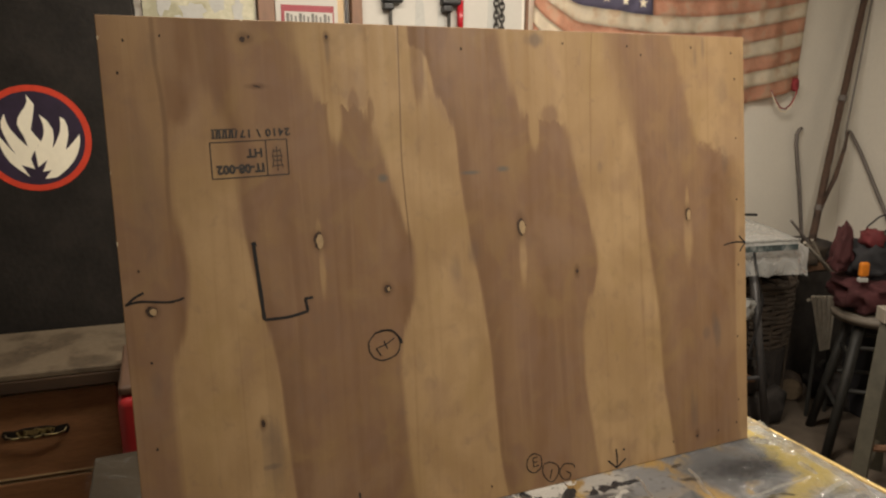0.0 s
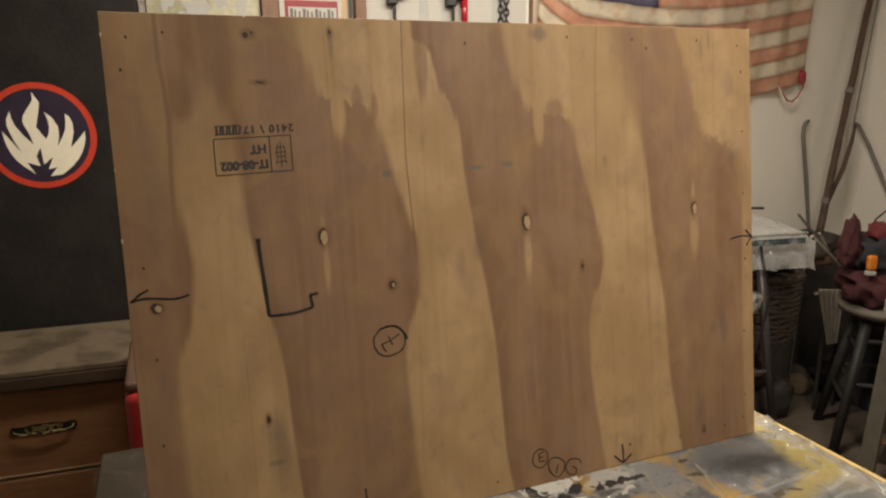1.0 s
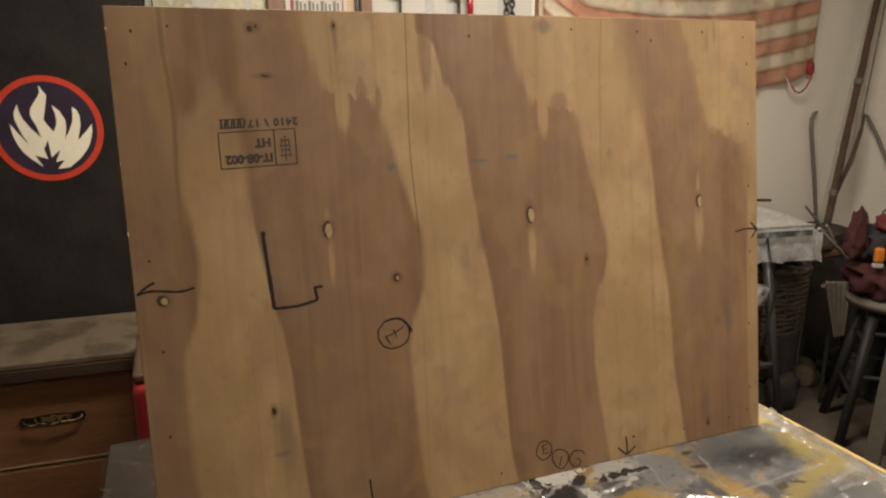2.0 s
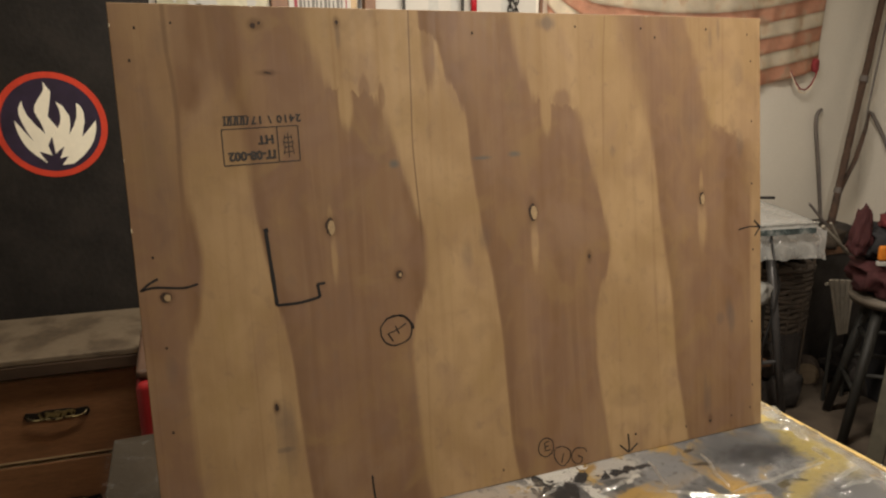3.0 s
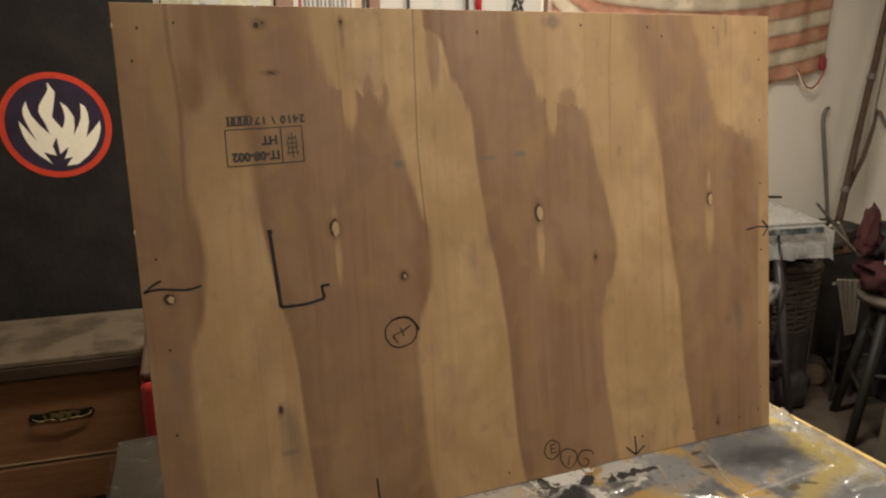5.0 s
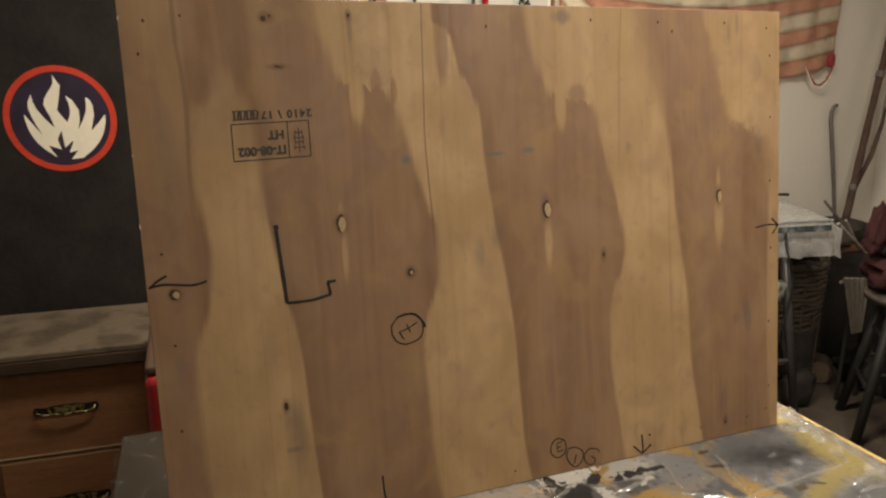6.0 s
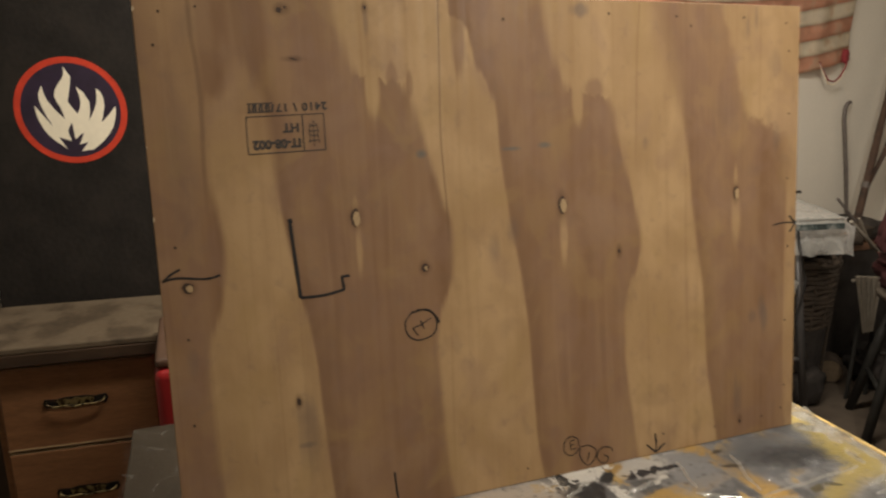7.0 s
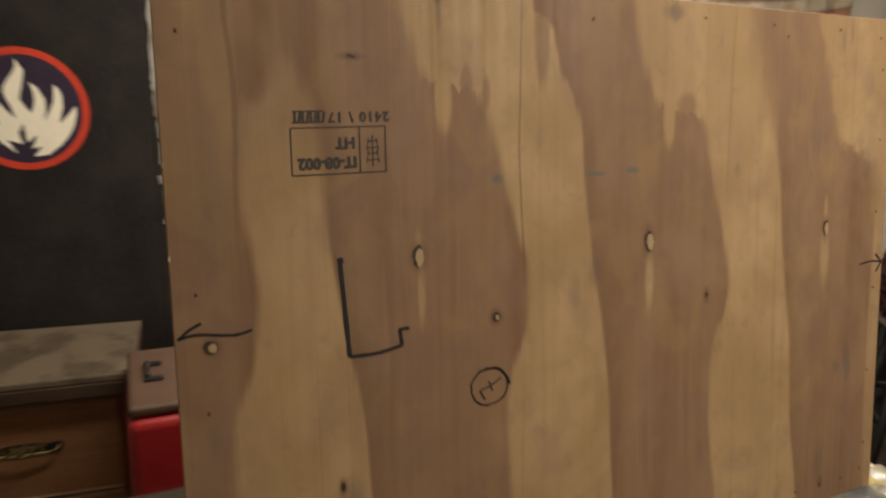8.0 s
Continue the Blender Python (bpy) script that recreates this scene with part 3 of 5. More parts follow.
def rod(a, b, r0, r1=None, segs=12, bm=None):
    a, b = Vector(a), Vector(b)
    one = bmesh.new()
    bmesh.ops.create_cone(one, cap_ends=True, segments=segs, radius1=r0, radius2=r0 if r1 is None else r1, depth=(b - a).length)
    bmesh.ops.transform(one, verts=one.verts, matrix=Matrix.Translation((a + b) / 2) @ (b - a).to_track_quat("Z", "Y").to_matrix().to_4x4())
    return joined(bm, one)


def ribbon(points, width, depth=0.0006, closed=False):
    """A pen stroke: a thin raised band along points in the x-z plane, a little uneven in width."""
    bm = bmesh.new()
    pts = [Vector((p[0], 0, p[1])) for p in points]
    n = len(pts)
    rings = []
    for i, p in enumerate(pts):
        a = pts[(i - 1) % n] if closed or i else p
        c = pts[(i + 1) % n] if closed or i < n - 1 else p
        d = (c - a).normalized()
        side = Vector((-d.z, 0, d.x)) * width * 0.5 * (0.85 + 0.3 * random.random())
        rings.append([bm.verts.new(q) for q in (p - side, p - side + Vector((0, -depth, 0)), p + side + Vector((0, -depth, 0)), p + side)])
    for i in range(n if closed else n - 1):
        r, s = rings[i], rings[(i + 1) % n]
        for j in range(3):
            bm.faces.new((r[j], r[j + 1], s[j + 1], s[j]))
    if not closed:
        bm.faces.new(rings[0])
        bm.faces.new(rings[-1][::-1])
    bmesh.ops.recalc_face_normals(bm, faces=bm.faces[:])
    return bm


def smooth_line(points, steps=6):
    """A hand-drawn curve through the points."""
    out = []
    p = [points[0], *points, points[-1]]
    for i in range(1, len(p) - 2):
        for s in range(steps):
            t = s / steps
            out.append(tuple(0.5 * (2 * p[i][j] + (p[i + 1][j] - p[i - 1][j]) * t + (2 * p[i - 1][j] - 5 * p[i][j] + 4 * p[i + 1][j] - p[i + 2][j]) * t * t + (3 * p[i][j] - p[i - 1][j] - 3 * p[i + 1][j] + p[i + 2][j]) * t ** 3) for j in range(2)))
    return [*out, points[-1]]


def oval(cx, cz, rx, rz, n=20, rough=0.0, turn=0.0):
    out = []
    for i in range(n):
        a = 2 * math.pi * i / n
        r = 1 + rough * (random.random() - 0.5)
        u, w = rx * r * math.cos(a), rz * r * math.sin(a)
        c, s = math.cos(turn), math.sin(turn)
        out.append((cx + u * c - w * s, cz + u * s + w * c))
    return out


def plate(points, depth=0.0006, y=0.0):
    """A thin flat piece with this outline in the x-z plane, facing -y."""
    bm = bmesh.new()
    f = bm.faces.new([bm.verts.new((p[0], y, p[1])) for p in points])
    got = bmesh.ops.extrude_face_region(bm, geom=[f])
    for e in got["geom"]:
        if isinstance(e, bmesh.types.BMVert):
            e.co.y -= depth
    bmesh.ops.recalc_face_normals(bm, faces=bm.faces[:])
    return bm


def ring_plate(cx, cz, r_out, r_in, depth, n=64):
    bm = bmesh.new()
    rows = [[bm.verts.new((cx + r * math.cos(2 * math.pi * i / n), y, cz + r * math.sin(2 * math.pi * i / n))) for i in range(n)] for r, y in ((r_out, 0), (r_out, -depth), (r_in, -depth), (r_in, 0))]
    for j in range(3):
        for i in range(n):
            bm.faces.new((rows[j][i], rows[j][(i + 1) % n], rows[j + 1][(i + 1) % n], rows[j + 1][i]))
    bmesh.ops.recalc_face_normals(bm, faces=bm.faces[:])
    return bm


def tube(points, r, segs=8, taper=1.0, wobble=0.0):
    """A round bar along a line of places."""
    bm = bmesh.new()
    pts = [Vector(p) for p in points]
    rings = []
    for i, p in enumerate(pts):
        d = (pts[min(i + 1, len(pts) - 1)] - pts[max(i - 1, 0)]).normalized()
        a = d.orthogonal().normalized()
        c = d.cross(a)
        rr = r * (1 + (taper - 1) * i / max(len(pts) - 1, 1)) * (1 + wobble * (random.random() - 0.5))
        rings.append([bm.verts.new(p + rr * (math.cos(2 * math.pi * j / segs) * a + math.sin(2 * math.pi * j / segs) * c)) for j in range(segs)])
    for r0, r1 in zip(rings, rings[1:]):
        # match the seam of the next ring to this one
        k = min(range(segs), key=lambda s: (r1[s].co - r0[0].co).length)
        flip = (r1[(k + 1) % segs].co - r0[1].co).length > (r1[(k - 1) % segs].co - r0[1].co).length
        r1[:] = [r1[(k - j if flip else k + j) % segs] for j in range(segs)]
        for j in range(segs):
            bm.faces.new((r0[j], r0[(j + 1) % segs], r1[(j + 1) % segs], r1[j]))
    bm.faces.new(rings[0])
    bm.faces.new(rings[-1][::-1])
    bmesh.ops.recalc_face_normals(bm, faces=bm.faces[:])
    return bm


def blob(cx, cy, cz, rx, ry, rz, rough=0.25, freq=6.0, seed=0, level=3):
    """A soft lumpy body."""
    bm = bmesh.new()
    bmesh.ops.create_icosphere(bm, subdivisions=level, radius=1.0)
    for v in bm.verts:
        d = v.co.normalized()
        s = 1 + rough * noise.noise(d * freq * 0.5 + Vector((seed, 0, 0))) + 0.4 * rough * noise.noise(d * freq + Vector((0, seed, 0)))
        q = Vector([math.copysign(abs(c) ** 0.7, c) for c in d]) * s
        v.co = Vector((cx + rx * q.x, cy + ry * q.y, max(cz + rz * q.z, cz - rz * 0.96)))
    return bm


def lettering(text, size, m, parent, material, name="lettering", spread=1.0, bold=0.00042):
    c = bpy.data.curves.new(name, "FONT")
    c.body, c.size, c.extrude, c.offset, c.space_character = text, size, 0.0003, bold, spread
    c.align_x, c.align_y = "CENTER", "CENTER"
    tmp = new("tmp_text", c)
    bpy.context.view_layer.update()
    me = bpy.data.meshes.new_from_object(tmp.evaluated_get(bpy.context.evaluated_depsgraph_get()))
    bpy.data.objects.remove(tmp)
    bpy.data.curves.remove(c)
    me.materials.clear()
    me.materials.append(material)
    ob = new(name, me)
    ob.parent, ob.matrix_basis = parent, m
    return ob


# ---------------------------------------------------------------- the room
XL, XR, YF, YB, ZC = -2.6, 2.95, -2.6, 1.68, 2.45


def slab(name, dims, material, label, category):
    return tagged(part(name, box(*dims), material), label, category, kind="structure")


slab("floor", (XL - 0.12, XR + 0.12, YF - 0.12, YB + 0.12, -0.1, 0.0), M_FLOOR, "worn bare concrete floor of a workshop", "floor")
slab("ceiling", (XL - 0.12, XR + 0.12, YF - 0.12, YB + 0.12, ZC, ZC + 0.1), M_CEIL, "plain off-white painted ceiling", "ceiling")
slab("wall_back", (XL, XR, YB, YB + 0.12, 0, ZC), M_WALL, "off-white painted plaster wall behind the workshop things", "wall")
slab("wall_right", (XR, XR + 0.12, YF, YB + 0.12, 0, ZC), M_WALL, "off-white textured plaster wall", "wall")
slab("wall_left", (XL - 0.12, XL, YF, YB + 0.12, 0, ZC), M_WALL, "off-white painted plaster wall", "wall")
slab("wall_front", (XL, XR, YF - 0.12, YF, 0, ZC), M_WALL, "off-white painted plaster wall", "wall")

# ---------------------------------------------------------------- work table and its plastic
work_table = thing("work_table", pose(0, 0, 0), "paint-splashed work table with a yellowed wooden edge", "table")
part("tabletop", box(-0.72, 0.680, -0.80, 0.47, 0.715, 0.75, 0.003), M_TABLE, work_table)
part("edge_strip", box(0.6805, 0.692, -0.80, 0.47, 0.712, 0.753, 0.003), YELLOW_EDGE, work_table, "yellowed wooden edge strip")
part("apron", box(-0.66, 0.63, 0.40, 0.425, 0.62, 0.714, 0.002), BROWN_WOOD, work_table)
part("apron", box(-0.66, 0.63, -0.755, -0.73, 0.62, 0.714, 0.002), BROWN_WOOD, work_table)
for x in (-0.66, 0.62):
    for y in (-0.74, 0.41):
        part("leg", box(x - 0.03, x + 0.03, y - 0.03, y + 0.03, 0, 0.714, 0.004), BROWN_WOOD, work_table)


def film_sheet(x0, x1, y0, y1, z, lift, nx, ny, seed, right_fold=0.0):
    """A thin crumpled sheet lying loose, with ridges; its right side may fold up into a ridge."""
    bm = bmesh.new()
    grid = []
    for j in range(ny + 1):
        row = []
        for i in range(nx + 1):
            x, y = x0 + (x1 - x0) * i / nx, y0 + (y1 - y0) * j / ny
            p = Vector((x * 9, y * 9, seed))
            h = (1 - abs(noise.noise(p))) ** 6 + 0.7 * (1 - abs(noise.noise(p * 2.1 + Vector((7, 1, 0))))) ** 7 + 0.35 * (1 - abs(noise.noise(p * 4.7))) ** 5
            ridge = math.exp(-(((x - (x1 - 0.03)) / 0.02) ** 2)) * right_fold * (0.5 + noise.noise(Vector((y * 14, seed, 0))))
            row.append(bm.verts.new((x, y, z + lift * h + max(ridge, 0))))
        grid.append(row)
    for j in range(ny):
        for i in range(nx):
            bm.faces.new((grid[j][i], grid[j][i + 1], grid[j + 1][i + 1], grid[j + 1][i]))
    return bm


film = tagged(part("plastic_sheet", film_sheet(-0.715, 0.678, -0.78, -0.014, 0.7512, 0.0055, 260, 150, 3.0, 0.024), FILM, smooth=True), "clear crumpled plastic sheet spread over the work table", "plastic sheet")
film.visible_shadow = False


def crease(a, b, high, wide):
    """A sharp raised fold in the plastic, thinning out at both ends."""
    bm = bmesh.new()
    a, b = Vector((*a, 0.7535)), Vector((*b, 0.7535))
    d = (b - a).normalized()
    side = Vector((-d.y, d.x, 0))
    rows = []
    for i in range(15):
        f = i / 14
        k = math.sin(math.pi * f) ** 0.6
        c = a.lerp(b, f) + side * 0.006 * noise.noise(Vector((f * 4, a.x * 30, a.y * 30)))
        w = wide * (0.5 + 0.5 * k) * (0.8 + 0.5 * random.random())
        rows.append([bm.verts.new(p) for p in (c - side * w, c - side * w * 0.3 + Vector((0, 0, high * k * 0.7)), c + Vector((0, 0, high * k * (0.7 + 0.6 * random.random()))), c + side * w * 0.35 + Vector((0, 0, high * k * 0.5)), c + side * w)])
    for p, q in zip(rows, rows[1:]):
        for j in range(4):
            bm.faces.new((p[j], p[j + 1], q[j + 1], q[j]))
    o = part("crease", bm, GLEAM_FILM, film, smooth=False)
    o.visible_shadow = False
    return o


# folds laid along the gleams; their milky film carries the brightness
for a, b, high, wide in (
    ((0.645, 0.110), (0.660, -0.06), 0.020, 0.014),
    ((0.662, 0.02), (0.655, -0.16), 0.014, 0.010),
    ((0.668, -0.10), (0.640, -0.30), 0.012, 0.008),
    ((0.600, -0.020), (0.655, -0.050), 0.010, 0.008),
    ((0.560, -0.225), (0.660, -0.205), 0.007, 0.006),
    ((0.200, -0.160), (0.420, -0.215), 0.006, 0.005),
    ((0.648, 0.036), (0.658, -0.01), 0.012, 0.008),
    ((0.607, -0.006), (0.638, -0.052), 0.01, 0.007),
    ((0.247, -0.139), (0.319, -0.188), 0.006, 0.006),
    ((0.128, -0.098), (0.204, -0.081), 0.006, 0.006),
    ((0.283, -0.041), (0.259, -0.124), 0.004, 0.004),
    ((0.643, -0.04), (0.638, -0.099), 0.01, 0.008),
    ((0.358, -0.189), (0.598, -0.172), 0.005, 0.004),
    ((0.549, -0.252), (0.645, -0.25), 0.006, 0.005),
    ((0.026, -0.072), (0.092, -0.039), 0.006, 0.005),
    ((0.397, -0.054), (0.362, -0.171), 0.004, 0.004),
    ((0.623, -0.123), (0.614, -0.171), 0.008, 0.006),
):
    crease(a, b, high, wide)
film_back = tagged(part("plastic_sheet", film_sheet(-0.728, 0.684, 0.13, 0.474, 0.7514, 0.0045, 220, 60, 9.0, 0.022), DULL_FILM, smooth=True), "clear crumpled plastic sheet behind the plywood", "plastic sheet")
film_back.visible_shadow = False

# ---------------------------------------------------------------- the plywood sheet
BOARD = pose(0, 0, 0.7515, -7.0)
plywood_sheet = thing("plywood_sheet", BOARD, "large worn plywood sheet with pen marks, leaning back on the table", "plywood")
part("sheet", box(-0.61, 0.61, 0, 0.0125, 0, 0.864, 0.0008, 1), M_PLY, plywood_sheet)


FRESH_WOOD = mat("fresh_splinter", (0.66, 0.55, 0.36), 0.7, vary=0.2, scale=150)
part("brace", box(-0.02, 0.02, 0.0126, 0.030, 0.30, 0.86, 0.002), PALE_WOOD, plywood_sheet)
bm = rod((0, 0.030, 0.80), (0, 0.30, 0.037), 0.012, 0.012, 8)
part("prop", bm, PALE_WOOD, plywood_sheet)


def on_board(bm, name, material, label=""):
    return part(name, bm, material, plywood_sheet, label, m=pose(0, -0.0002, 0))


# splintered spots along the left and top edges
for x, z, r in ((-0.6088, 0.832, 0.0022), (-0.6092, 0.531, 0.0018), (-0.6092, 0.636, 0.0010), (-0.42, 0.8628, 0.0014), (-0.405, 0.8625, 0.0018), (0.33, 0.8628, 0.0014)):
    on_board(plate(oval(x, z, r * (0.5 if x < -0.6 else 1.6), r * (1.8 if x < -0.6 else 0.45), 9, 0.8), 0.0003), "splinter", FRESH_WOOD)


# marker strokes
def stroke(points, width=0.0032, curved=True, name="marker_line", material=None, closed=False):
    return on_board(ribbon(smooth_line(points) if curved else points, width, closed=closed), name, material or INK)


stroke([(-0.606, 0.438), (-0.584, 0.441), (-0.545, 0.436), (-0.523, 0.440)], 0.0034, name="arrow_shaft")
stroke([(-0.606, 0.437), (-0.594, 0.447), (-0.580, 0.454)], 0.0036, name="arrow_head")
stroke([(-0.416, 0.513), (-0.409, 0.515)], 0.0075, name="marker_line")
stroke([(-0.413, 0.512), (-0.409, 0.454), (-0.405, 0.391)], 0.0058, name="marker_line")
stroke([(-0.405, 0.391), (-0.367, 0.391), (-0.334, 0.397)], 0.0046)
stroke([(-0.334, 0.397), (-0.337, 0.418)], 0.0046)
stroke([(-0.338, 0.418), (-0.324, 0.419)], 0.0046)
stroke(oval(-0.207, 0.322, 0.0285, 0.0265, 26, 0.06), 0.0022, False, "marker_circle", closed=True)
stroke([(-0.222, 0.345), (-0.195, 0.347), (-0.178, 0.330), (-0.175, 0.321)], 0.0032)
stroke([(-0.214, 0.304), (-0.222, 0.318)], 0.0018, False)
stroke([(-0.222, 0.318), (-0.205, 0.323), (-0.189, 0.332)], 0.0018)
stroke([(-0.208, 0.330), (-0.202, 0.315)], 0.0018, False)
stroke([(0.263, 0.043), (0.265, 0.020), (0.264, 0.005)], 0.0032, name="arrow_shaft")
stroke([(0.243, 0.023), (0.254, 0.013), (0.264, 0.005), (0.275, 0.012), (0.285, 0.019)], 0.0032, name="arrow_head")
stroke(oval(0.2815, 0.039, 0.0014, 0.0014, 8), 0.002, False, "ink_dot", closed=True)
stroke([(0.550, 0.433), (0.580, 0.437), (0.608, 0.434)], 0.0028, name="arrow_shaft")
stroke([(0.592, 0.449), (0.600, 0.441), (0.608, 0.434)], 0.0032, name="arrow_head")
stroke([(0.608, 0.434), (0.600, 0.425), (0.593, 0.416)], 0.0028, name="arrow_head")
stroke(oval(0.076, 0.052, 0.0165, 0.0185, 22, 0.08), 0.0017, False, "marker_circle", closed=True)
stroke([(0.083, 0.063), (0.073, 0.062), (0.074, 0.045), (0.085, 0.046)], 0.0018, False)
stroke([(0.074, 0.054), (0.082, 0.054)], 0.0016, False)
stroke([(0.097, 0.046), (0.111, 0.047), (0.126, 0.038), (0.129, 0.028), (0.125, 0.016), (0.113, 0.007), (0.101, 0.015), (0.093, 0.031), (0.095, 0.045)], 0.0018)
stroke([(0.114, 0.032), (0.111, 0.023), (0.109, 0.014)], 0.0020)
stroke([(0.165, 0.025), (0.161, 0.033), (0.143, 0.037), (0.133, 0.029), (0.132, 0.016), (0.141, 0.006), (0.152, 0.006), (0.155, 0.015), (0.146, 0.021)], 0.0018)
stroke([(-0.268, 0.070), (-0.266, 0.035), (-0.262, 0.004)], 0.0028, name="arrow_shaft")
stroke([(-0.276, 0.014), (-0.262, 0.003), (-0.246, 0.016)], 0.0028, name="arrow_head")

# heat-treatment stamp, upside down
SX = (-0.4665, -0.382, -0.3485)
for pts in ([(SX[0], 0.676), (SX[2], 0.679)], [(SX[2], 0.679), (SX[2], 0.623)], [(SX[2], 0.623), (SX[0], 0.620)], [(SX[0], 0.620), (SX[0], 0.676)], [(SX[1], 0.678), (SX[1], 0.622)]):
    stroke(pts, 0.0015, False, "stamp_border", STAMP_INK)


def stamp_text(text, size, x, z, spread=1.0, bold=0.0005):
    return lettering(text, size, pose(x, -0.0006, z, 90) @ pose(0, 0, 0, 0, 0, 181.5), plywood_sheet, STAMP_INK, "stamp_lettering", spread, bold)


stamp_text("IT-08-002", 0.0182, -0.4225, 0.635, 1.0, 0.0009)
stamp_text("HT", 0.0185, -0.4000, 0.6590, 1.0, 0.0007)
stamp_text("2410 \\ 17", 0.0165, -0.3815, 0.6905, 1.22, 0.0005)
# worn-out block beside the date and the emblem field of the stamp
for z in (0.6825, 0.6955):
    stroke([(-0.4635, z), (-0.4255, z + 0.001)], 0.0014, False, "stamp_bar", STAMP_INK)
for i in range(8):
    x = -0.4605 + i * 0.0048
    stroke([(x, 0.6835), (x + 0.002 * (i % 2), 0.6950)], 0.0028, False, "stamp_bar", STAMP_INK)
stroke([(-0.3655, 0.668), (-0.3655, 0.629)], 0.0012, False, "stamp_bar", STAMP_INK)
for i, (z, w) in enumerate(((0.660, 0.010), (0.652, 0.013), (0.645, 0.011), (0.637, 0.014))):
    stroke([(-0.3655 - w / 2, z + 0.004), (-0.3655 - w / 2 - 0.001, z - 0.003)], 0.0011, False, "stamp_bar", STAMP_INK)
    stroke([(-0.3655 + w / 2, z + 0.004), (-0.3655 + w / 2 + 0.001, z - 0.003)], 0.0011, False, "stamp_bar", STAMP_INK)
    stroke([(-0.3655 - w / 2, z), (-0.3655 + w / 2, z + 0.001)], 0.0011, False, "stamp_bar", STAMP_INK)

# nail holes along the edges
for x, z in ((-0.576, 0.828), (-0.587, 0.781), (-0.525, 0.836), (-0.035, 0.827), (0.171, 0.841), (0.316, 0.839), (0.348, 0.823), (0.471, 0.840), (0.575, 0.831), (0.584, 0.778), (0.586, 0.656), (0.586, 0.527), (0.584, 0.232), (0.585, 0.092), (0.578, 0.042), (-0.584, 0.487), (-0.581, 0.209), (-0.016, 0.026), (0.527, 0.033), (0.407, 0.031), (-0.578, 0.345), (0.5885, 0.388)):
    on_board(plate(oval(x, z, 0.0019, 0.0025, 10, 0.5), 0.0003), "nail_hole", HOLE)


# knots: dark ring and pale heart
def knot(x, z, rx, rz, heart=True, turn=0.0, core=1.0):
    k = on_board(plate(oval(x, z, rx, rz, 18, 0.25, turn), 0.0003), "knot", KNOT_DARK)
    if heart:
        part("heart", plate(oval(x + rx * 0.26, z - rz * 0.10, rx * 0.70 * core, rz * 0.80 * core, 14, 0.25, turn), 0.0006), KNOT_PALE, k)
    return k


knot(-0.3085, 0.512, 0.0078, 0.0155)
knot(-0.195, 0.419, 0.0064, 0.0072, core=0.60)
knot(0.069, 0.507, 0.0088, 0.0150)
knot(0.456, 0.505, 0.0066, 0.0125)
knot(-0.571, 0.424, 0.0082, 0.0086, core=0.85)
knot(-0.420, 0.221, 0.0034, 0.0062, heart=False)
knot(0.186, 0.413, 0.0030, 0.0046, heart=False)
knot(0.470, 0.032, 0.0034, 0.0030, heart=False)
knot(-0.406, 0.834, 0.0040, 0.0045, heart=False)
knot(-0.396, 0.838, 0.0018, 0.0026, heart=False)
knot(-0.273, 0.841, 0.0026, 0.0036, heart=False)
knot(-0.389, 0.762, 0.0060, 0.0014, heart=False, turn=-0.25)

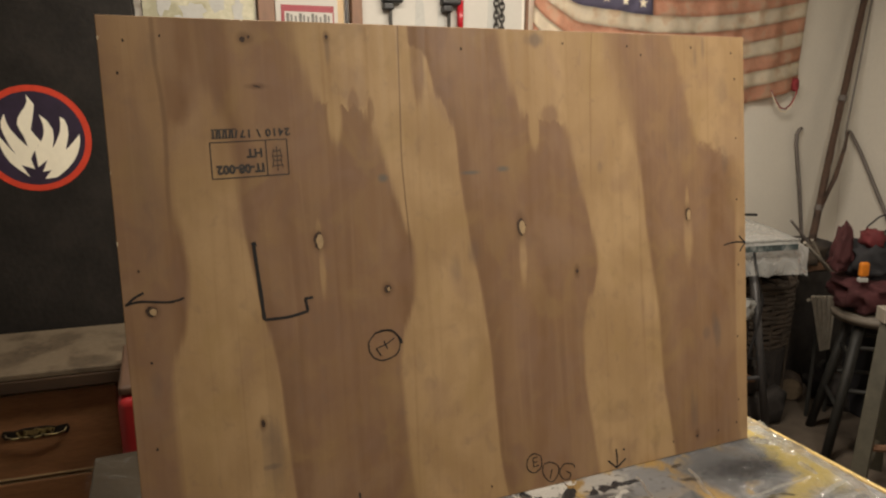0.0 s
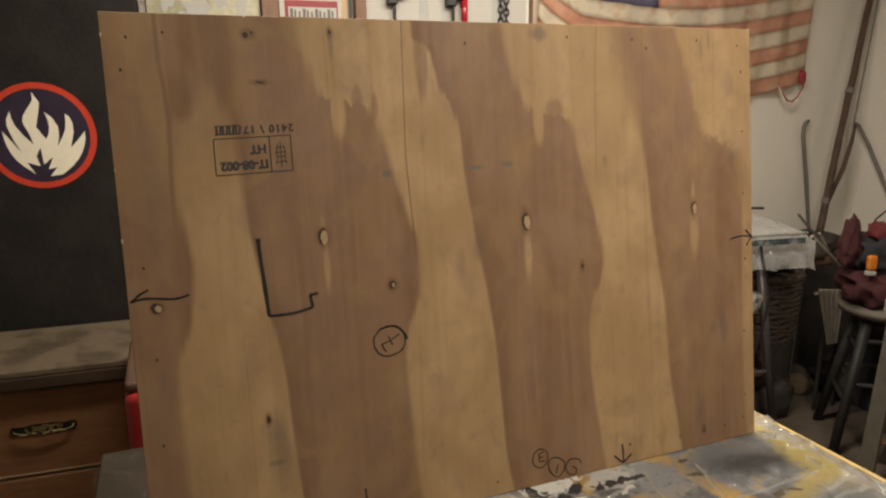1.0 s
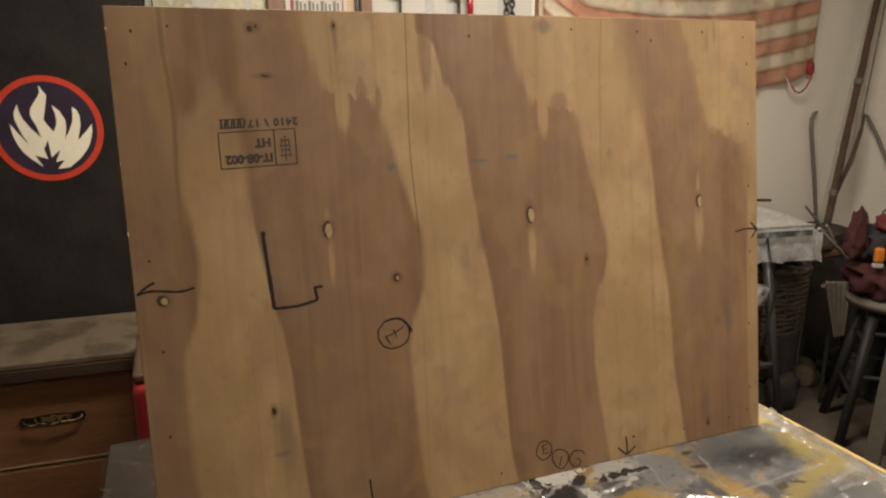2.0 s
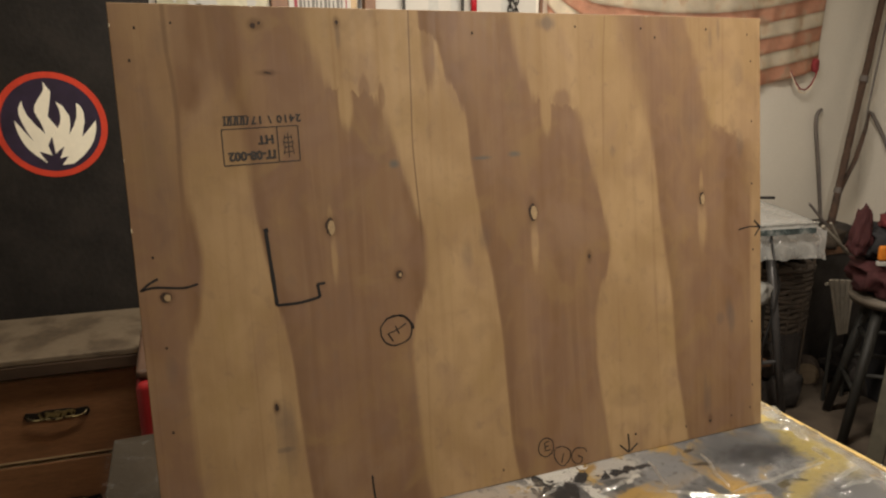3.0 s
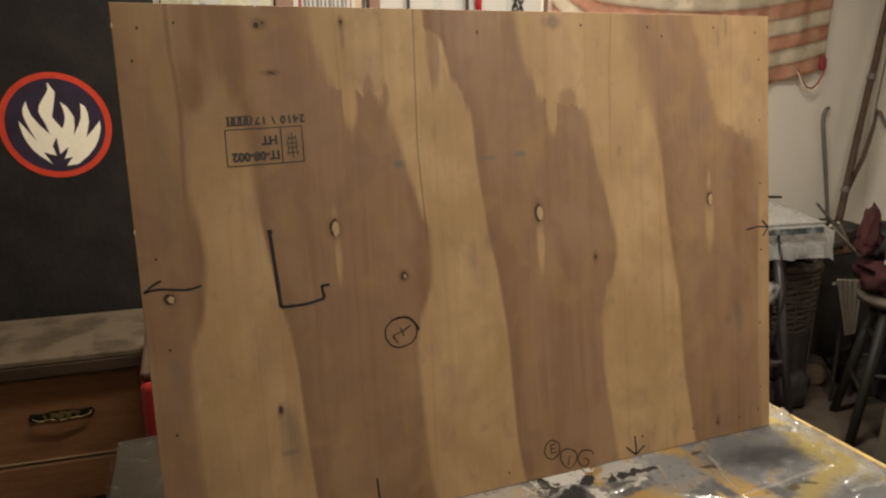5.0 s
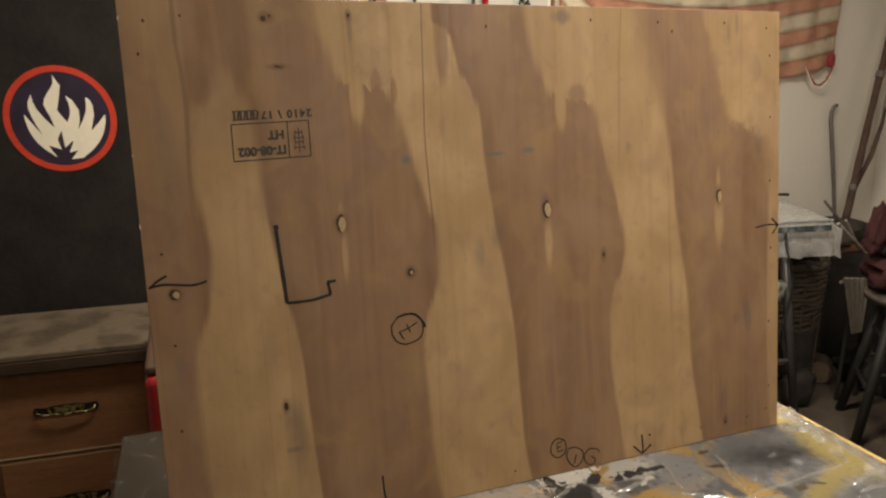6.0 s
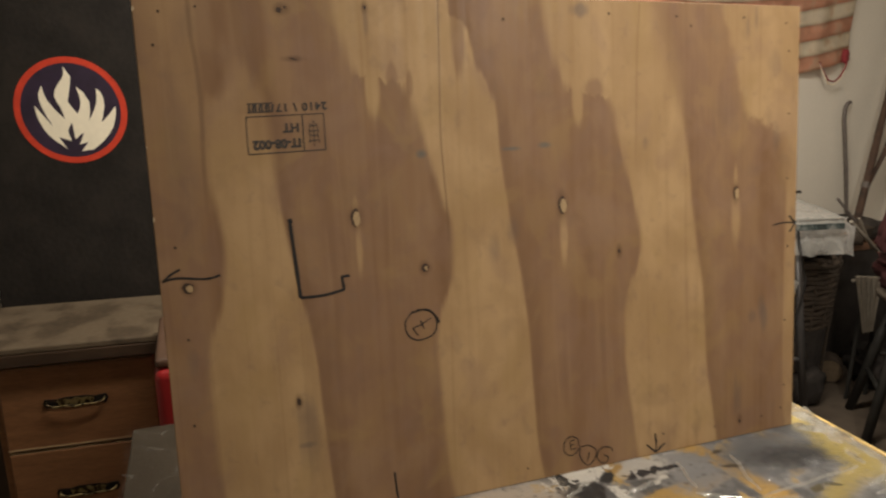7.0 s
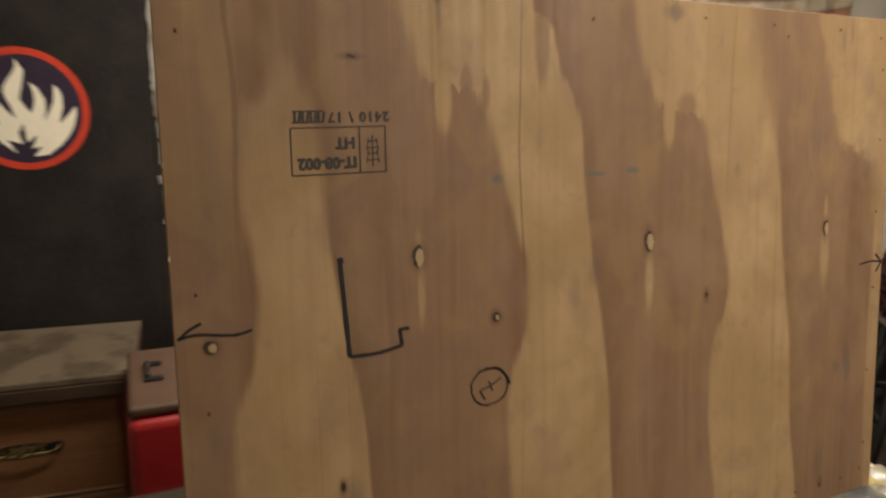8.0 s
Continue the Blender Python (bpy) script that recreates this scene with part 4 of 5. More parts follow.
# ---------------------------------------------------------------- drawer cabinet, countertop, black panel, cool box
CAB_X0, CAB_X1, CAB_Y = -0.475, -0.010, 0.027
CAB = pose(-0.680, 1.072, 0, 0, 0, -4.5)
cabinet = thing("drawer_cabinet", CAB, "brown wooden drawer cabinet with ornate brass pulls", "cabinet")
part("body", box(CAB_X0, CAB_X1, CAB_Y, 0.385, 0.06, 0.689, 0.003), M_CAB, cabinet)
part("plinth", box(CAB_X0 + 0.02, CAB_X1 - 0.02, CAB_Y + 0.04, 0.37, 0, 0.06), DARK_METAL, cabinet)
for z0, z1 in ((0.420, 0.674), (0.150, 0.408)):
    drawer = part("drawer_front", box(CAB_X0 + 0.022, CAB_X1 - 0.026, CAB_Y - 0.018, CAB_Y - 0.0005, z0, z1, 0.005, 3), M_CAB, cabinet)
    part("drawer_lip", box(CAB_X0 + 0.022, CAB_X1 - 0.026, CAB_Y - 0.0195, CAB_Y - 0.0186, z0 + 0.0005, z0 + 0.0055), PALE_WOOD, drawer, "pale strip along the lower edge")
    part("drawer_lip", box(CAB_X0 + 0.024, CAB_X1 - 0.028, CAB_Y - 0.0165, CAB_Y - 0.002, z1 + 0.0003, z1 + 0.0016), PALE_WOOD, drawer, "pale strip along the upper edge")
    xc, zc, y0 = -0.256, z0 + 0.140 if z0 > 0.3 else z0 + 0.118, CAB_Y - 0.018
    pull = part("pull_plate", plate([(xc + u, zc + w) for u, w in ((-0.088, 0.0), (-0.082, 0.013), (-0.05, 0.010), (-0.03, 0.015), (0.03, 0.015), (0.05, 0.010), (0.082, 0.014), (0.088, 0.0), (0.08, -0.014), (0.05, -0.010), (0.03, -0.014), (-0.03, -0.014), (-0.05, -0.010), (-0.08, -0.014))], 0.003, y0 - 0.0004), DARK_METAL, drawer, "dark metal backplate")
    part("bail", tube([(xc - 0.078, y0 - 0.004, zc + 0.004), (xc - 0.076, y0 - 0.012, zc - 0.002), (xc - 0.055, y0 - 0.016, zc - 0.007), (xc - 0.02, y0 - 0.018, zc - 0.006), (xc, y0 - 0.019, zc - 0.009), (xc + 0.02, y0 - 0.018, zc - 0.006), (xc + 0.055, y0 - 0.016, zc - 0.007), (xc + 0.076, y0 - 0.012, zc - 0.002), (xc + 0.078, y0 - 0.004, zc + 0.004)], 0.0034, 8, 1.0, 0.5), BRASS, drawer, "worn brass bail handle", True)
    part("brass_inlay", plate([(xc + u, zc + w) for u, w in ((-0.050, 0.006), (-0.03, 0.011), (-0.012, 0.008), (0.0, 0.013), (0.02, 0.009), (0.034, 0.012), (0.050, 0.006), (0.044, -0.009), (0.02, -0.006), (0.0, -0.011), (-0.02, -0.006), (-0.044, -0.009))], 0.0012, y0 - 0.0036), BRASS, drawer)

# added dark block standing in for the shaded gap left of the drawers
gap_block = thing("shaded_gap_block", CAB, "dark block filling the shaded gap under the countertop", "cabinet")
part("body", box(-1.00, -0.478, 0.09, 0.384, 0.06, 0.689, 0.003), EDGE_WOOD, gap_block)
part("plinth", box(-0.98, -0.49, 0.12, 0.37, 0, 0.06), DARK_METAL, gap_block)

countertop = thing("countertop", CAB, "mottled stone-look countertop with a dark wooden front edge", "countertop")
part("slab", box(-1.02, 0.004, -0.018, 0.392, 0.7285, 0.748, 0.004), M_STONE, countertop)
part("front_edge", box(-1.02, 0.003, -0.0195, 0.390, 0.690, 0.728, 0.004), EDGE_WOOD, countertop, "brown wooden under-edge")

PANEL = pose(-0.70, 1.475, 0.0, 0, 0, -8)
black_panel = thing("emblem_board", PANEL, "black painted board with a cream flame emblem in a red ring", "board")
part("backing", box(-0.50, 0.122, 0.0, 0.020, 0, 2.2, 0.003), M_BLACK, black_panel)
part("side_edge", box(0.1225, 0.150, 0.002, 0.022, 0, 2.2, 0.002), M_BLACK, black_panel)
# what is left of the white paint along the edge: whole above, flakes below
flakes = [(1.36, 2.19, 0.126, 0.149), (1.30, 1.352, 0.132, 0.149), (1.225, 1.285, 0.136, 0.149), (1.165, 1.19, 0.128, 0.148), (1.10, 1.145, 0.138, 0.149), (1.045, 1.06, 0.134, 0.146)]
for z0, z1, x0, x1 in flakes:
    n = max(int((z1 - z0) / 0.012), 3)
    rag = [(x0 + 0.007 * random.random(), z0 + (z1 - z0) * i / n) for i in range(n + 1)]
    part("white_edge", plate([*rag, (x1, z1), (x1, z0)], 0.001, 0.0018), EDGE_WHITE, black_panel, "flaking white paint along the edge")
ZP = 0.0
part("ring_ground", plate(oval(-0.2035, 1.376 - ZP, 0.1495, 0.1495, 60), 0.0005, -0.0002), PURPLE, black_panel, "dark violet disc")
part("red_ring", ring_plate(-0.2035, 1.376 - ZP, 0.1665, 0.1475, 0.0012), RED_PAINT, black_panel, "brush-painted red ring")
FLAME_LEFT = [(-0.212, 1.512), (-0.202, 1.495), (-0.193, 1.481), (-0.198, 1.455), (-0.204, 1.430), (-0.211, 1.404), (-0.198, 1.383), (-0.186, 1.366), (-0.206, 1.340), (-0.221, 1.312), (-0.213, 1.280), (-0.250, 1.293), (-0.229, 1.255), (-0.261, 1.281), (-0.280, 1.301), (-0.292, 1.321), (-0.302, 1.347), (-0.307, 1.370), (-0.309, 1.393), (-0.295, 1.373), (-0.278, 1.348), (-0.261, 1.324), (-0.277, 1.357), (-0.288, 1.387), (-0.294, 1.410), (-0.293, 1.430), (-0.281, 1.454), (-0.278, 1.432), (-0.270, 1.408), (-0.250, 1.378), (-0.224, 1.349), (-0.234, 1.386), (-0.242, 1.403), (-0.248, 1.421), (-0.244, 1.440), (-0.234, 1.456), (-0.220, 1.475), (-0.212, 1.490)]
FLAME_RIGHT = [(-0.186, 1.3655), (-0.177, 1.383), (-0.173, 1.403), (-0.175, 1.425), (-0.182, 1.450), (-0.163, 1.434), (-0.147, 1.403), (-0.148, 1.372), (-0.155, 1.343), (-0.138, 1.372), (-0.127, 1.397), (-0.124, 1.420), (-0.123, 1.444), (-0.111, 1.434), (-0.104, 1.415), (-0.104, 1.385), (-0.117, 1.337), (-0.092, 1.363), (-0.071, 1.388), (-0.071, 1.366), (-0.076, 1.345), (-0.084, 1.323), (-0.096, 1.303), (-0.117, 1.278), (-0.151, 1.251), (-0.187, 1.247), (-0.165, 1.275), (-0.191, 1.269), (-0.181, 1.290), (-0.174, 1.308), (-0.202, 1.285), (-0.206, 1.3395)]
for shape in (FLAME_LEFT, FLAME_RIGHT):
    part("flame", plate([(x, z - ZP) for x, z in shape], 0.0010, -0.0008), CREAM, black_panel, "cream-white painted flame")

cool_box = thing("cool_box", pose(-0.497, 0.88, 0), "red plastic cool box with a dusty brown lid", "cool box")
part("body", box(-0.19, 0.19, -0.175, 0.185, 0.02, 0.775, 0.022, 4), RED_PLASTIC, cool_box, smooth=True)
part("lid", box(-0.186, 0.186, -0.160, 0.182, 0.776, 0.803, 0.010, 3), BEIGE_PLASTIC, cool_box, "dusty brown lid")
part("handle", tube([(-0.142, -0.02, 0.803), (-0.142, -0.02, 0.812), (-0.142, 0.06, 0.814), (-0.142, 0.06, 0.803)], 0.006), BLACK_PLASTIC, cool_box, "black handle")
part("latch", box(-0.150, -0.110, 0.055, 0.075, 0.8035, 0.810, 0.002), BLACK_PLASTIC, cool_box)
part("latch", box(-0.150, -0.110, -0.035, -0.015, 0.8035, 0.810, 0.002), BLACK_PLASTIC, cool_box)
part("base", box(-0.18, 0.18, -0.165, 0.175, 0.0, 0.02), BLACK_PLASTIC, cool_box)

# ---------------------------------------------------------------- things on the back wall, over the plywood
YW = 1.68


def canvas(name, x0, x1, z0, z1, label, face, thick=0.03, y=YW):
    t = thing(name, pose((x0 + x1) / 2, y, z0), label, "picture")
    w, h = (x1 - x0) / 2, z1 - z0
    part("canvas", box(-w, w, -thick, -0.001, 0, h, 0.003), face, t)
    return t


painting = canvas("marbled_painting", -0.555, -0.172, 1.50, 2.12, "pale green and cream marbled canvas on the wall", MARBLED)
for cx, cz, rx, rz in ((-0.02, 0.30, 0.045, 0.03), (0.06, 0.36, 0.03, 0.05), (-0.12, 0.35, 0.025, 0.06), (0.13, 0.30, 0.02, 0.05), (-0.06, 0.26, 0.03, 0.02)):
    part("brush_shape", plate(oval(cx, cz, rx, rz, 14, 0.7), 0.0008, -0.0305), PAPER_GREY, painting)


def post(name, x, w, z0, z1, d, material, label, category="post"):
    t = tagged(part(name, box(-w / 2, w / 2, -d, -0.001, 0, z1 - z0, 0.003), material, m=pose(x, YW, z0)), label, category)
    return t


post("wooden_post", -0.134, 0.060, 0, 2.449, 0.05, BROWN_WOOD, "dark brown wooden post on the wall")
post("wooden_post", 0.205, 0.042, 0, 2.449, 0.05, BROWN_WOOD, "narrow dark brown wooden post on the wall")
poster = thing("framed_poster", pose(0.02, YW, 1.55), "white-framed poster with a red border and dark print", "poster")
part("frame", box(-0.118, 0.116, -0.022, -0.001, 0, 0.45, 0.003), PAPER, poster)
part("border", box(-0.098, 0.100, -0.025, -0.0225, 0.03, 0.286, 0.001), POSTER_RED, poster, "red printed border")
part("print_field", box(-0.086, 0.094, -0.027, -0.0255, 0.05, 0.262), PAPER, poster)
for i in range(11):
    x = -0.080 + i * 0.0155
    part("print_bar", box(x, x + 0.007 + 0.004 * (i % 3 == 0), -0.0285, -0.0275, 0.185 + 0.006 * (i % 2), 0.256 - 0.005 * (i % 3)), POSTER_DARK, poster)
ruler = tagged(part("wooden_ruler", box(-0.015, 0.015, -0.008, -0.001, 0, 0.62, 0.001), PALE_WOOD, m=pose(0.148, YW, 1.45)), "yellow wooden ruler hanging on the wall", "ruler")
pipe = tagged(part("thin_pipe", rod((0.172, YW - 0.012, 1.3), (0.172, YW - 0.012, 2.2), 0.006), STEEL), "thin steel pipe along the wall", "pipe")

backing = thing("paper_sheet", pose(0.58, YW, 1.45), "large white paper sheet pinned to the wall", "paper")
part("sheet", box(-0.345, 0.355, -0.004, -0.001, 0, 0.62), PAPER, backing)
for u0, u1, top in ((-0.13, -0.09, 0.52), (-0.035, 0.005, 0.47), (0.19, 0.235, 0.55)):
    part("grey_print", plate([(u0, 0.2), (u1 + 0.02, 0.2), (u1, top * 0.8), (u0 + 0.01, top)], 0.0008, -0.0042), PAPER_GREY, backing)


def clamp(x, z, label):
    t = thing("bar_clamp", pose(x, YW, z), label, "clamp", "clamps on the wall")
    part("bar", box(-0.006, 0.006, -0.030, -0.022, -0.45, 0.16, 0.001), DARK_METAL, t, "thin steel bar")
    part("jaw", box(-0.034, 0.050, -0.045, -0.005, 0.010, 0.085, 0.010, 3), BLACK_PLASTIC, t)
    part("jaw_tip", box(-0.030, 0.012, -0.043, -0.007, -0.016, 0.010, 0.006, 3), BLACK_PLASTIC, t)
    return t


clamp(0.345, 1.848, "black bar clamp hanging on the wall")
clamp(0.592, 1.848, "black bar clamp hanging beside a red tool")
tool = thing("red_screwdriver", pose(0.640, YW - 0.03, 1.715), "screwdriver with a glossy red handle on the wall", "screwdriver")
part("handle", rod((0, 0, 0.02), (0, 0, 0.165), 0.012, 0.014, 14), RED_TOOL, tool, smooth=True)
part("ferrule", rod((0, 0, 0.165), (0, 0, 0.19), 0.008, 0.006, 12), STEEL, tool)
part("blade", rod((0, 0, 0.19), (0, 0, 0.30), 0.0035), STEEL, tool)
chain = thing("hanging_chain", pose(0.812, YW - 0.012, 1.55), "dark steel chain hanging on the wall", "chain")
for i in range(22):
    a = oval(0, 0, 0.011, 0.018, 12)
    part("link", tube([(p[0] if i % 2 else p[0] * 0.4, p[0] * 0.5 if i % 2 == 0 else 0.0, 0.017 + i * 0.024 + p[1]) for p in (*a, a[0])], 0.0032, 6), DARK_METAL, chain)
for i in range(22):
    a = oval(0, 0, 0.011, 0.018, 12)
    part("link", tube([(0.026 + (p[0] if i % 2 else p[0] * 0.4), p[0] * 0.5 if i % 2 == 0 else 0.0, 0.005 + i * 0.024 + p[1]) for p in (*a, a[0])], 0.0032, 6), DARK_METAL, chain)
post("white_batten", 0.955, 0.012, 1.3, 2.3, 0.02, BROWN_WOOD, "thin brown batten beside the flag", "batten")

# ---------------------------------------------------------------- flag
flag = thing("flag", pose(0.975, YW - 0.045, 1.465), "faded and dirty striped cloth flag pinned to the wall", "flag")
FW, FH, FN, NX = 1.545, 0.92, 13, 90


def flag_at(u, v):
    """u along the flag, v up it, both 0 to 1."""
    sag = -0.075 * math.sin(math.pi * min(max((u - 0.02) / 0.98, 0), 1)) * (1 - 0.3 * v) + 0.11 * max(0, 1 - u / 0.16) ** 2 + 0.045 * u * u
    y = 0.009 * math.sin(u * 33 + 5.2 * v) + 0.005 * math.sin(u * 71 - 6 * v + 1) + 0.012 * noise.noise(Vector((u * 9, v * 5, 1)))
    return Vector((u * FW + 0.012 * noise.noise(Vector((u * 4, v * 6, 7))), y, 0.02 + v * FH + sag))


def flag_strip(u0, u1, v0, v1, nv=4):
    bm = bmesh.new()
    n = max(int(NX * (u1 - u0)), 4)
    g = [[bm.verts.new(flag_at(u0 + (u1 - u0) * i / n, v0 + (v1 - v0) * j / nv)) for i in range(n + 1)] for j in range(nv + 1)]
    for j in range(nv):
        for i in range(n):
            bm.faces.new((g[j][i], g[j][i + 1], g[j + 1][i + 1], g[j + 1][i]))
    bmesh.ops.solidify(bm, geom=bm.faces[:], thickness=0.0012)
    return bm


for s in range(FN):
    part("stripe", flag_strip(0.395 if s >= 6 else 0.0, 1.0, s / FN, (s + 1) / FN), FLAG_WHITE if s % 2 else FLAG_RED, flag, smooth=True)
canton = part("canton", flag_strip(0.0, 0.394, 6 / FN, 1.0, 24), FLAG_BLUE, flag, "faded blue field with pale stars", True)
for r in range(5):
    for q in range(6):
        u, v = 0.035 + q * 0.064, 6 / FN + 0.05 + r * 0.1
        c = flag_at(u, v)
        pts = [(c.x + (0.024 if i % 2 == 0 else 0.010) * math.sin(i * math.pi / 5), c.z + (0.024 if i % 2 == 0 else 0.010) * math.cos(i * math.pi / 5)) for i in range(10)]
        part("star", plate(pts, 0.001, c.y - 0.004), FLAG_WHITE, canton)
low = flag_at(1.0, 0.0)
part("tassel", blob(low.x - 0.02, low.y - 0.006, low.z + 0.02, 0.022, 0.012, 0.035, 0.4, 6, 3, 2), CORD_RED, flag, "dark red frayed corner", True)
for lift, r, paint in ((0.0, 0.004, CORD_RED), (-0.016, 0.003, FLAG_WHITE)):
    part("cord", tube([(low.x - u, low.y - 0.02, low.z + w + lift * math.sin(math.pi * u / 0.2)) for u, w in ((0.02, 0.0), (0.03, -0.035), (0.055, -0.075), (0.09, -0.098), (0.125, -0.092), (0.155, -0.062), (0.18, -0.03), (0.195, -0.005))], r, 6), paint, flag, "loose cord hanging in a loop", True)

# ---------------------------------------------------------------- corner: sticks and grey rods
stick = thing("long_stick", pose(0, 0, 0), "long crooked brown wooden stick leaning in the corner", "stick")
line = [Vector((2.42, 1.44, 0)), Vector((2.56, 1.52, 0.55)), Vector((2.66, 1.56, 0.92)), Vector((2.74, 1.585, 1.25)), Vector((2.82, 1.60, 1.62)), Vector((2.895, 1.61, 2.02)), Vector((2.915, 1.615, 2.25))]
dense = [line[i].lerp(line[i + 1], s / 8) + Vector((0.005 * noise.noise(Vector((i + s / 8, 0, 0)) * 3), 0, 0)) for i in range(len(line) - 1) for s in range(8)]
part("shaft", tube(dense, 0.0195, 10, 0.8, 0.12), STICK, stick, smooth=True)
part("side_branch", tube([line[2] + Vector((0.0, -0.01, 0.0)), line[2] + Vector((0.085, -0.01, 0.16)), line[3] + Vector((0.075, -0.015, -0.02)), line[3] + Vector((0.085, -0.015, 0.06))], 0.014, 8, 0.5, 0.2), STICK, stick, smooth=True)
part("twine", tube([line[3] + Vector((0.06, -0.02, -0.1)), line[3] + Vector((0.07, -0.02, 0.10)), line[4] + Vector((0.045, -0.02, 0.0)), line[5] + Vector((0.03, -0.02, 0))], 0.005, 6), PLAIN_GREY, stick, "", True)
for k in (0.35, 0.62):
    c = dense[int(len(dense) * k)]
    part("wrap", rod(c + Vector((-0.004, 0, -0.014)), c + Vector((0.004, 0, 0.014)), 0.022, 0.021, 12), PLAIN_GREY, stick, "grey tape wrap")


def rod_with_hook(places, label):
    t = tagged(part("bent_rod", tube(places, 0.010, 8), PLAIN_GREY, smooth=True), label, "pipe", "bent pipes in the corner")
    return t


# soft grey lines in the corner, built as thin solid rods
rod_with_hook([(2.80, 1.655, 0.0), (2.72, 1.655, 0.5), (2.62, 1.655, 1.0), (2.563, 1.655, 1.25), (2.562, 1.655, 1.30), (2.575, 1.655, 1.325), (2.59, 1.655, 1.33)], "thin grey bent rod along the back wall")
rod_with_hook([(2.927, 0.90, 0.0), (2.927, 1.12, 0.42), (2.927, 1.40, 0.93), (2.927, 1.56, 1.20), (2.927, 1.63, 1.30), (2.927, 1.655, 1.31)], "thin grey bent rod along the side plaster wall")

# ---------------------------------------------------------------- second table under plastic
SIDE = pose(1.91, 0.985, 0, 0, 0, -10) @ pose(-1.93, -0.955, 0)
side_table = thing("side_table", SIDE, "tall side table covered with milky plastic sheet", "table")
TX0, TX1, TY0, TY1, TZ = 0.95, 1.90, 0.955, 1.50, 0.915
part("tabletop", box(TX0, TX1, TY0, TY1, TZ - 0.035, TZ, 0.004), PAPER, side_table)
for x, foot in ((TX0 + 0.08, -0.06), (TX1 - 0.19, 0.16)):
    for y in (TY0 + 0.05, TY1 - 0.05):
        part("leg", rod((x + foot, y, 0), (x, y, TZ - 0.035), 0.016, 0.019, 14), STEEL, side_table, "grey metal leg splayed outwards", True)
part("stretcher", rod((TX0 + 0.05, TY0 + 0.05, 0.30), (TX1 - 0.09, TY0 + 0.05, 0.30), 0.009), STEEL, side_table)
part("shelf", box(TX0 + 0.03, TX1 - 0.10, TY0 + 0.07, TY1 - 0.03, 0.27, 0.288, 0.002), BROWN_WOOD, side_table)


def drape():
    """Plastic over the table's top, down its front and round its right end."""
    bm = bmesh.new()
    rows = []
    nx, prof = 60, [(TY1, TZ + 0.006), (TY1 - 0.18, TZ + 0.008), (TY1 - 0.36, TZ + 0.006), (TY0 + 0.02, TZ + 0.007), (TY0 - 0.004, TZ + 0.001), (TY0 - 0.010, TZ - 0.03), (TY0 - 0.014, TZ - 0.07), (TY0 - 0.018, TZ - 0.11), (TY0 - 0.020, TZ - 0.145)]
    for k, (y, z) in enumerate(prof):
        row = []
        for i in range(nx + 1):
            x = TX0 - 0.005 + (TX1 + 0.030 + 0.12 * max(y - TY0, 0) / (TY1 - TY0) - TX0) * i / nx
            d = noise.noise(Vector((x * 12, k * 0.7, 2))) + 0.6 * noise.noise(Vector((x * 31, k * 1.3, 5)))
            hang = k >= 5
            row.append(bm.verts.new((x + (0.01 * d if hang else 0), y - (0.020 * abs(d) * (k - 4) / 2 if hang else 0), z + (0.010 * abs(d) if not hang else 0.012 * d * (k - 4) / 4) + (0.035 * (1 - i / nx) * (k - 4) / 4 if hang else 0.0 if i < nx - 3 else -0.012 * (i - nx + 3)))))
        rows.append(row)
    for r0, r1 in zip(rows, rows[1:]):
        for i in range(nx):
            bm.faces.new((r0[i], r0[i + 1], r1[i + 1], r1[i]))
    bmesh.ops.recalc_face_normals(bm, faces=bm.faces[:])
    return bm


cover = tagged(part("plastic_cover", drape(), MILKY_FILM, smooth=True, m=SIDE), "milky crumpled plastic cover over the side table", "plastic sheet")
# glare along the front edge, modelled as a pale glossy tube
rim = [(TX0 + 0.02 + i * 0.033, TY0 - 0.006 + 0.004 * noise.noise(Vector((i * 0.9, 3, 0))), TZ + 0.004 + 0.004 * noise.noise(Vector((i * 0.7, 0, 1)))) for i in range(29)]
part("edge_glare", tube(rim, 0.006, 8, 1.0, 0.5), GLEAM_FILM, cover, "bright line of glare along the front edge of the plastic", True)
# the front edge of the table itself, added as a separate strip
teal_bar = tagged(part("teal_edge_strip", box(1.30, 1.865, TY0 - 0.034, TY0 - 0.031, TZ - 0.034, TZ - 0.010, 0.001), mat("grey_teal_edge", (0.085, 0.110, 0.112), 0.25, 0.3, vary=0.6, scale=24, dirt=(0.30, 0.32, 0.31), dirt_at=0.56), m=SIDE), "grey-teal strip along the side table's edge", "strip")
pen_thing = tagged(part("dark_file", box(-0.06, 0.06, -0.008, 0.008, 0, 0.012, 0.003), BLACK_PLASTIC, m=pose(2.045, 1.46, TZ + 0.018, 0, 0, -30)), "dark tool lying on the plastic cover", "tool")
for a, b, r, paint, lab in (((2.035, 1.10, 0.868), (2.246, 1.10, 0.702), 0.0085, SLAT_WHITE, "pale wooden lath slanting down from the side table"), ((2.078, 1.10, 0.878), (2.205, 1.12, 0.735), 0.006, SLAT_WHITE, "thin grey wooden lath slanting from the side table"), ((1.965, 1.12, 0.968), (2.085, 1.12, 0.860), 0.006, PLAIN_GREY, "thin grey twig sticking up beside the side table")):
    tagged(part("wooden_lath", rod(a, b, r, r * 1.15, 6), paint), lab, "lath", "laths beside the table")

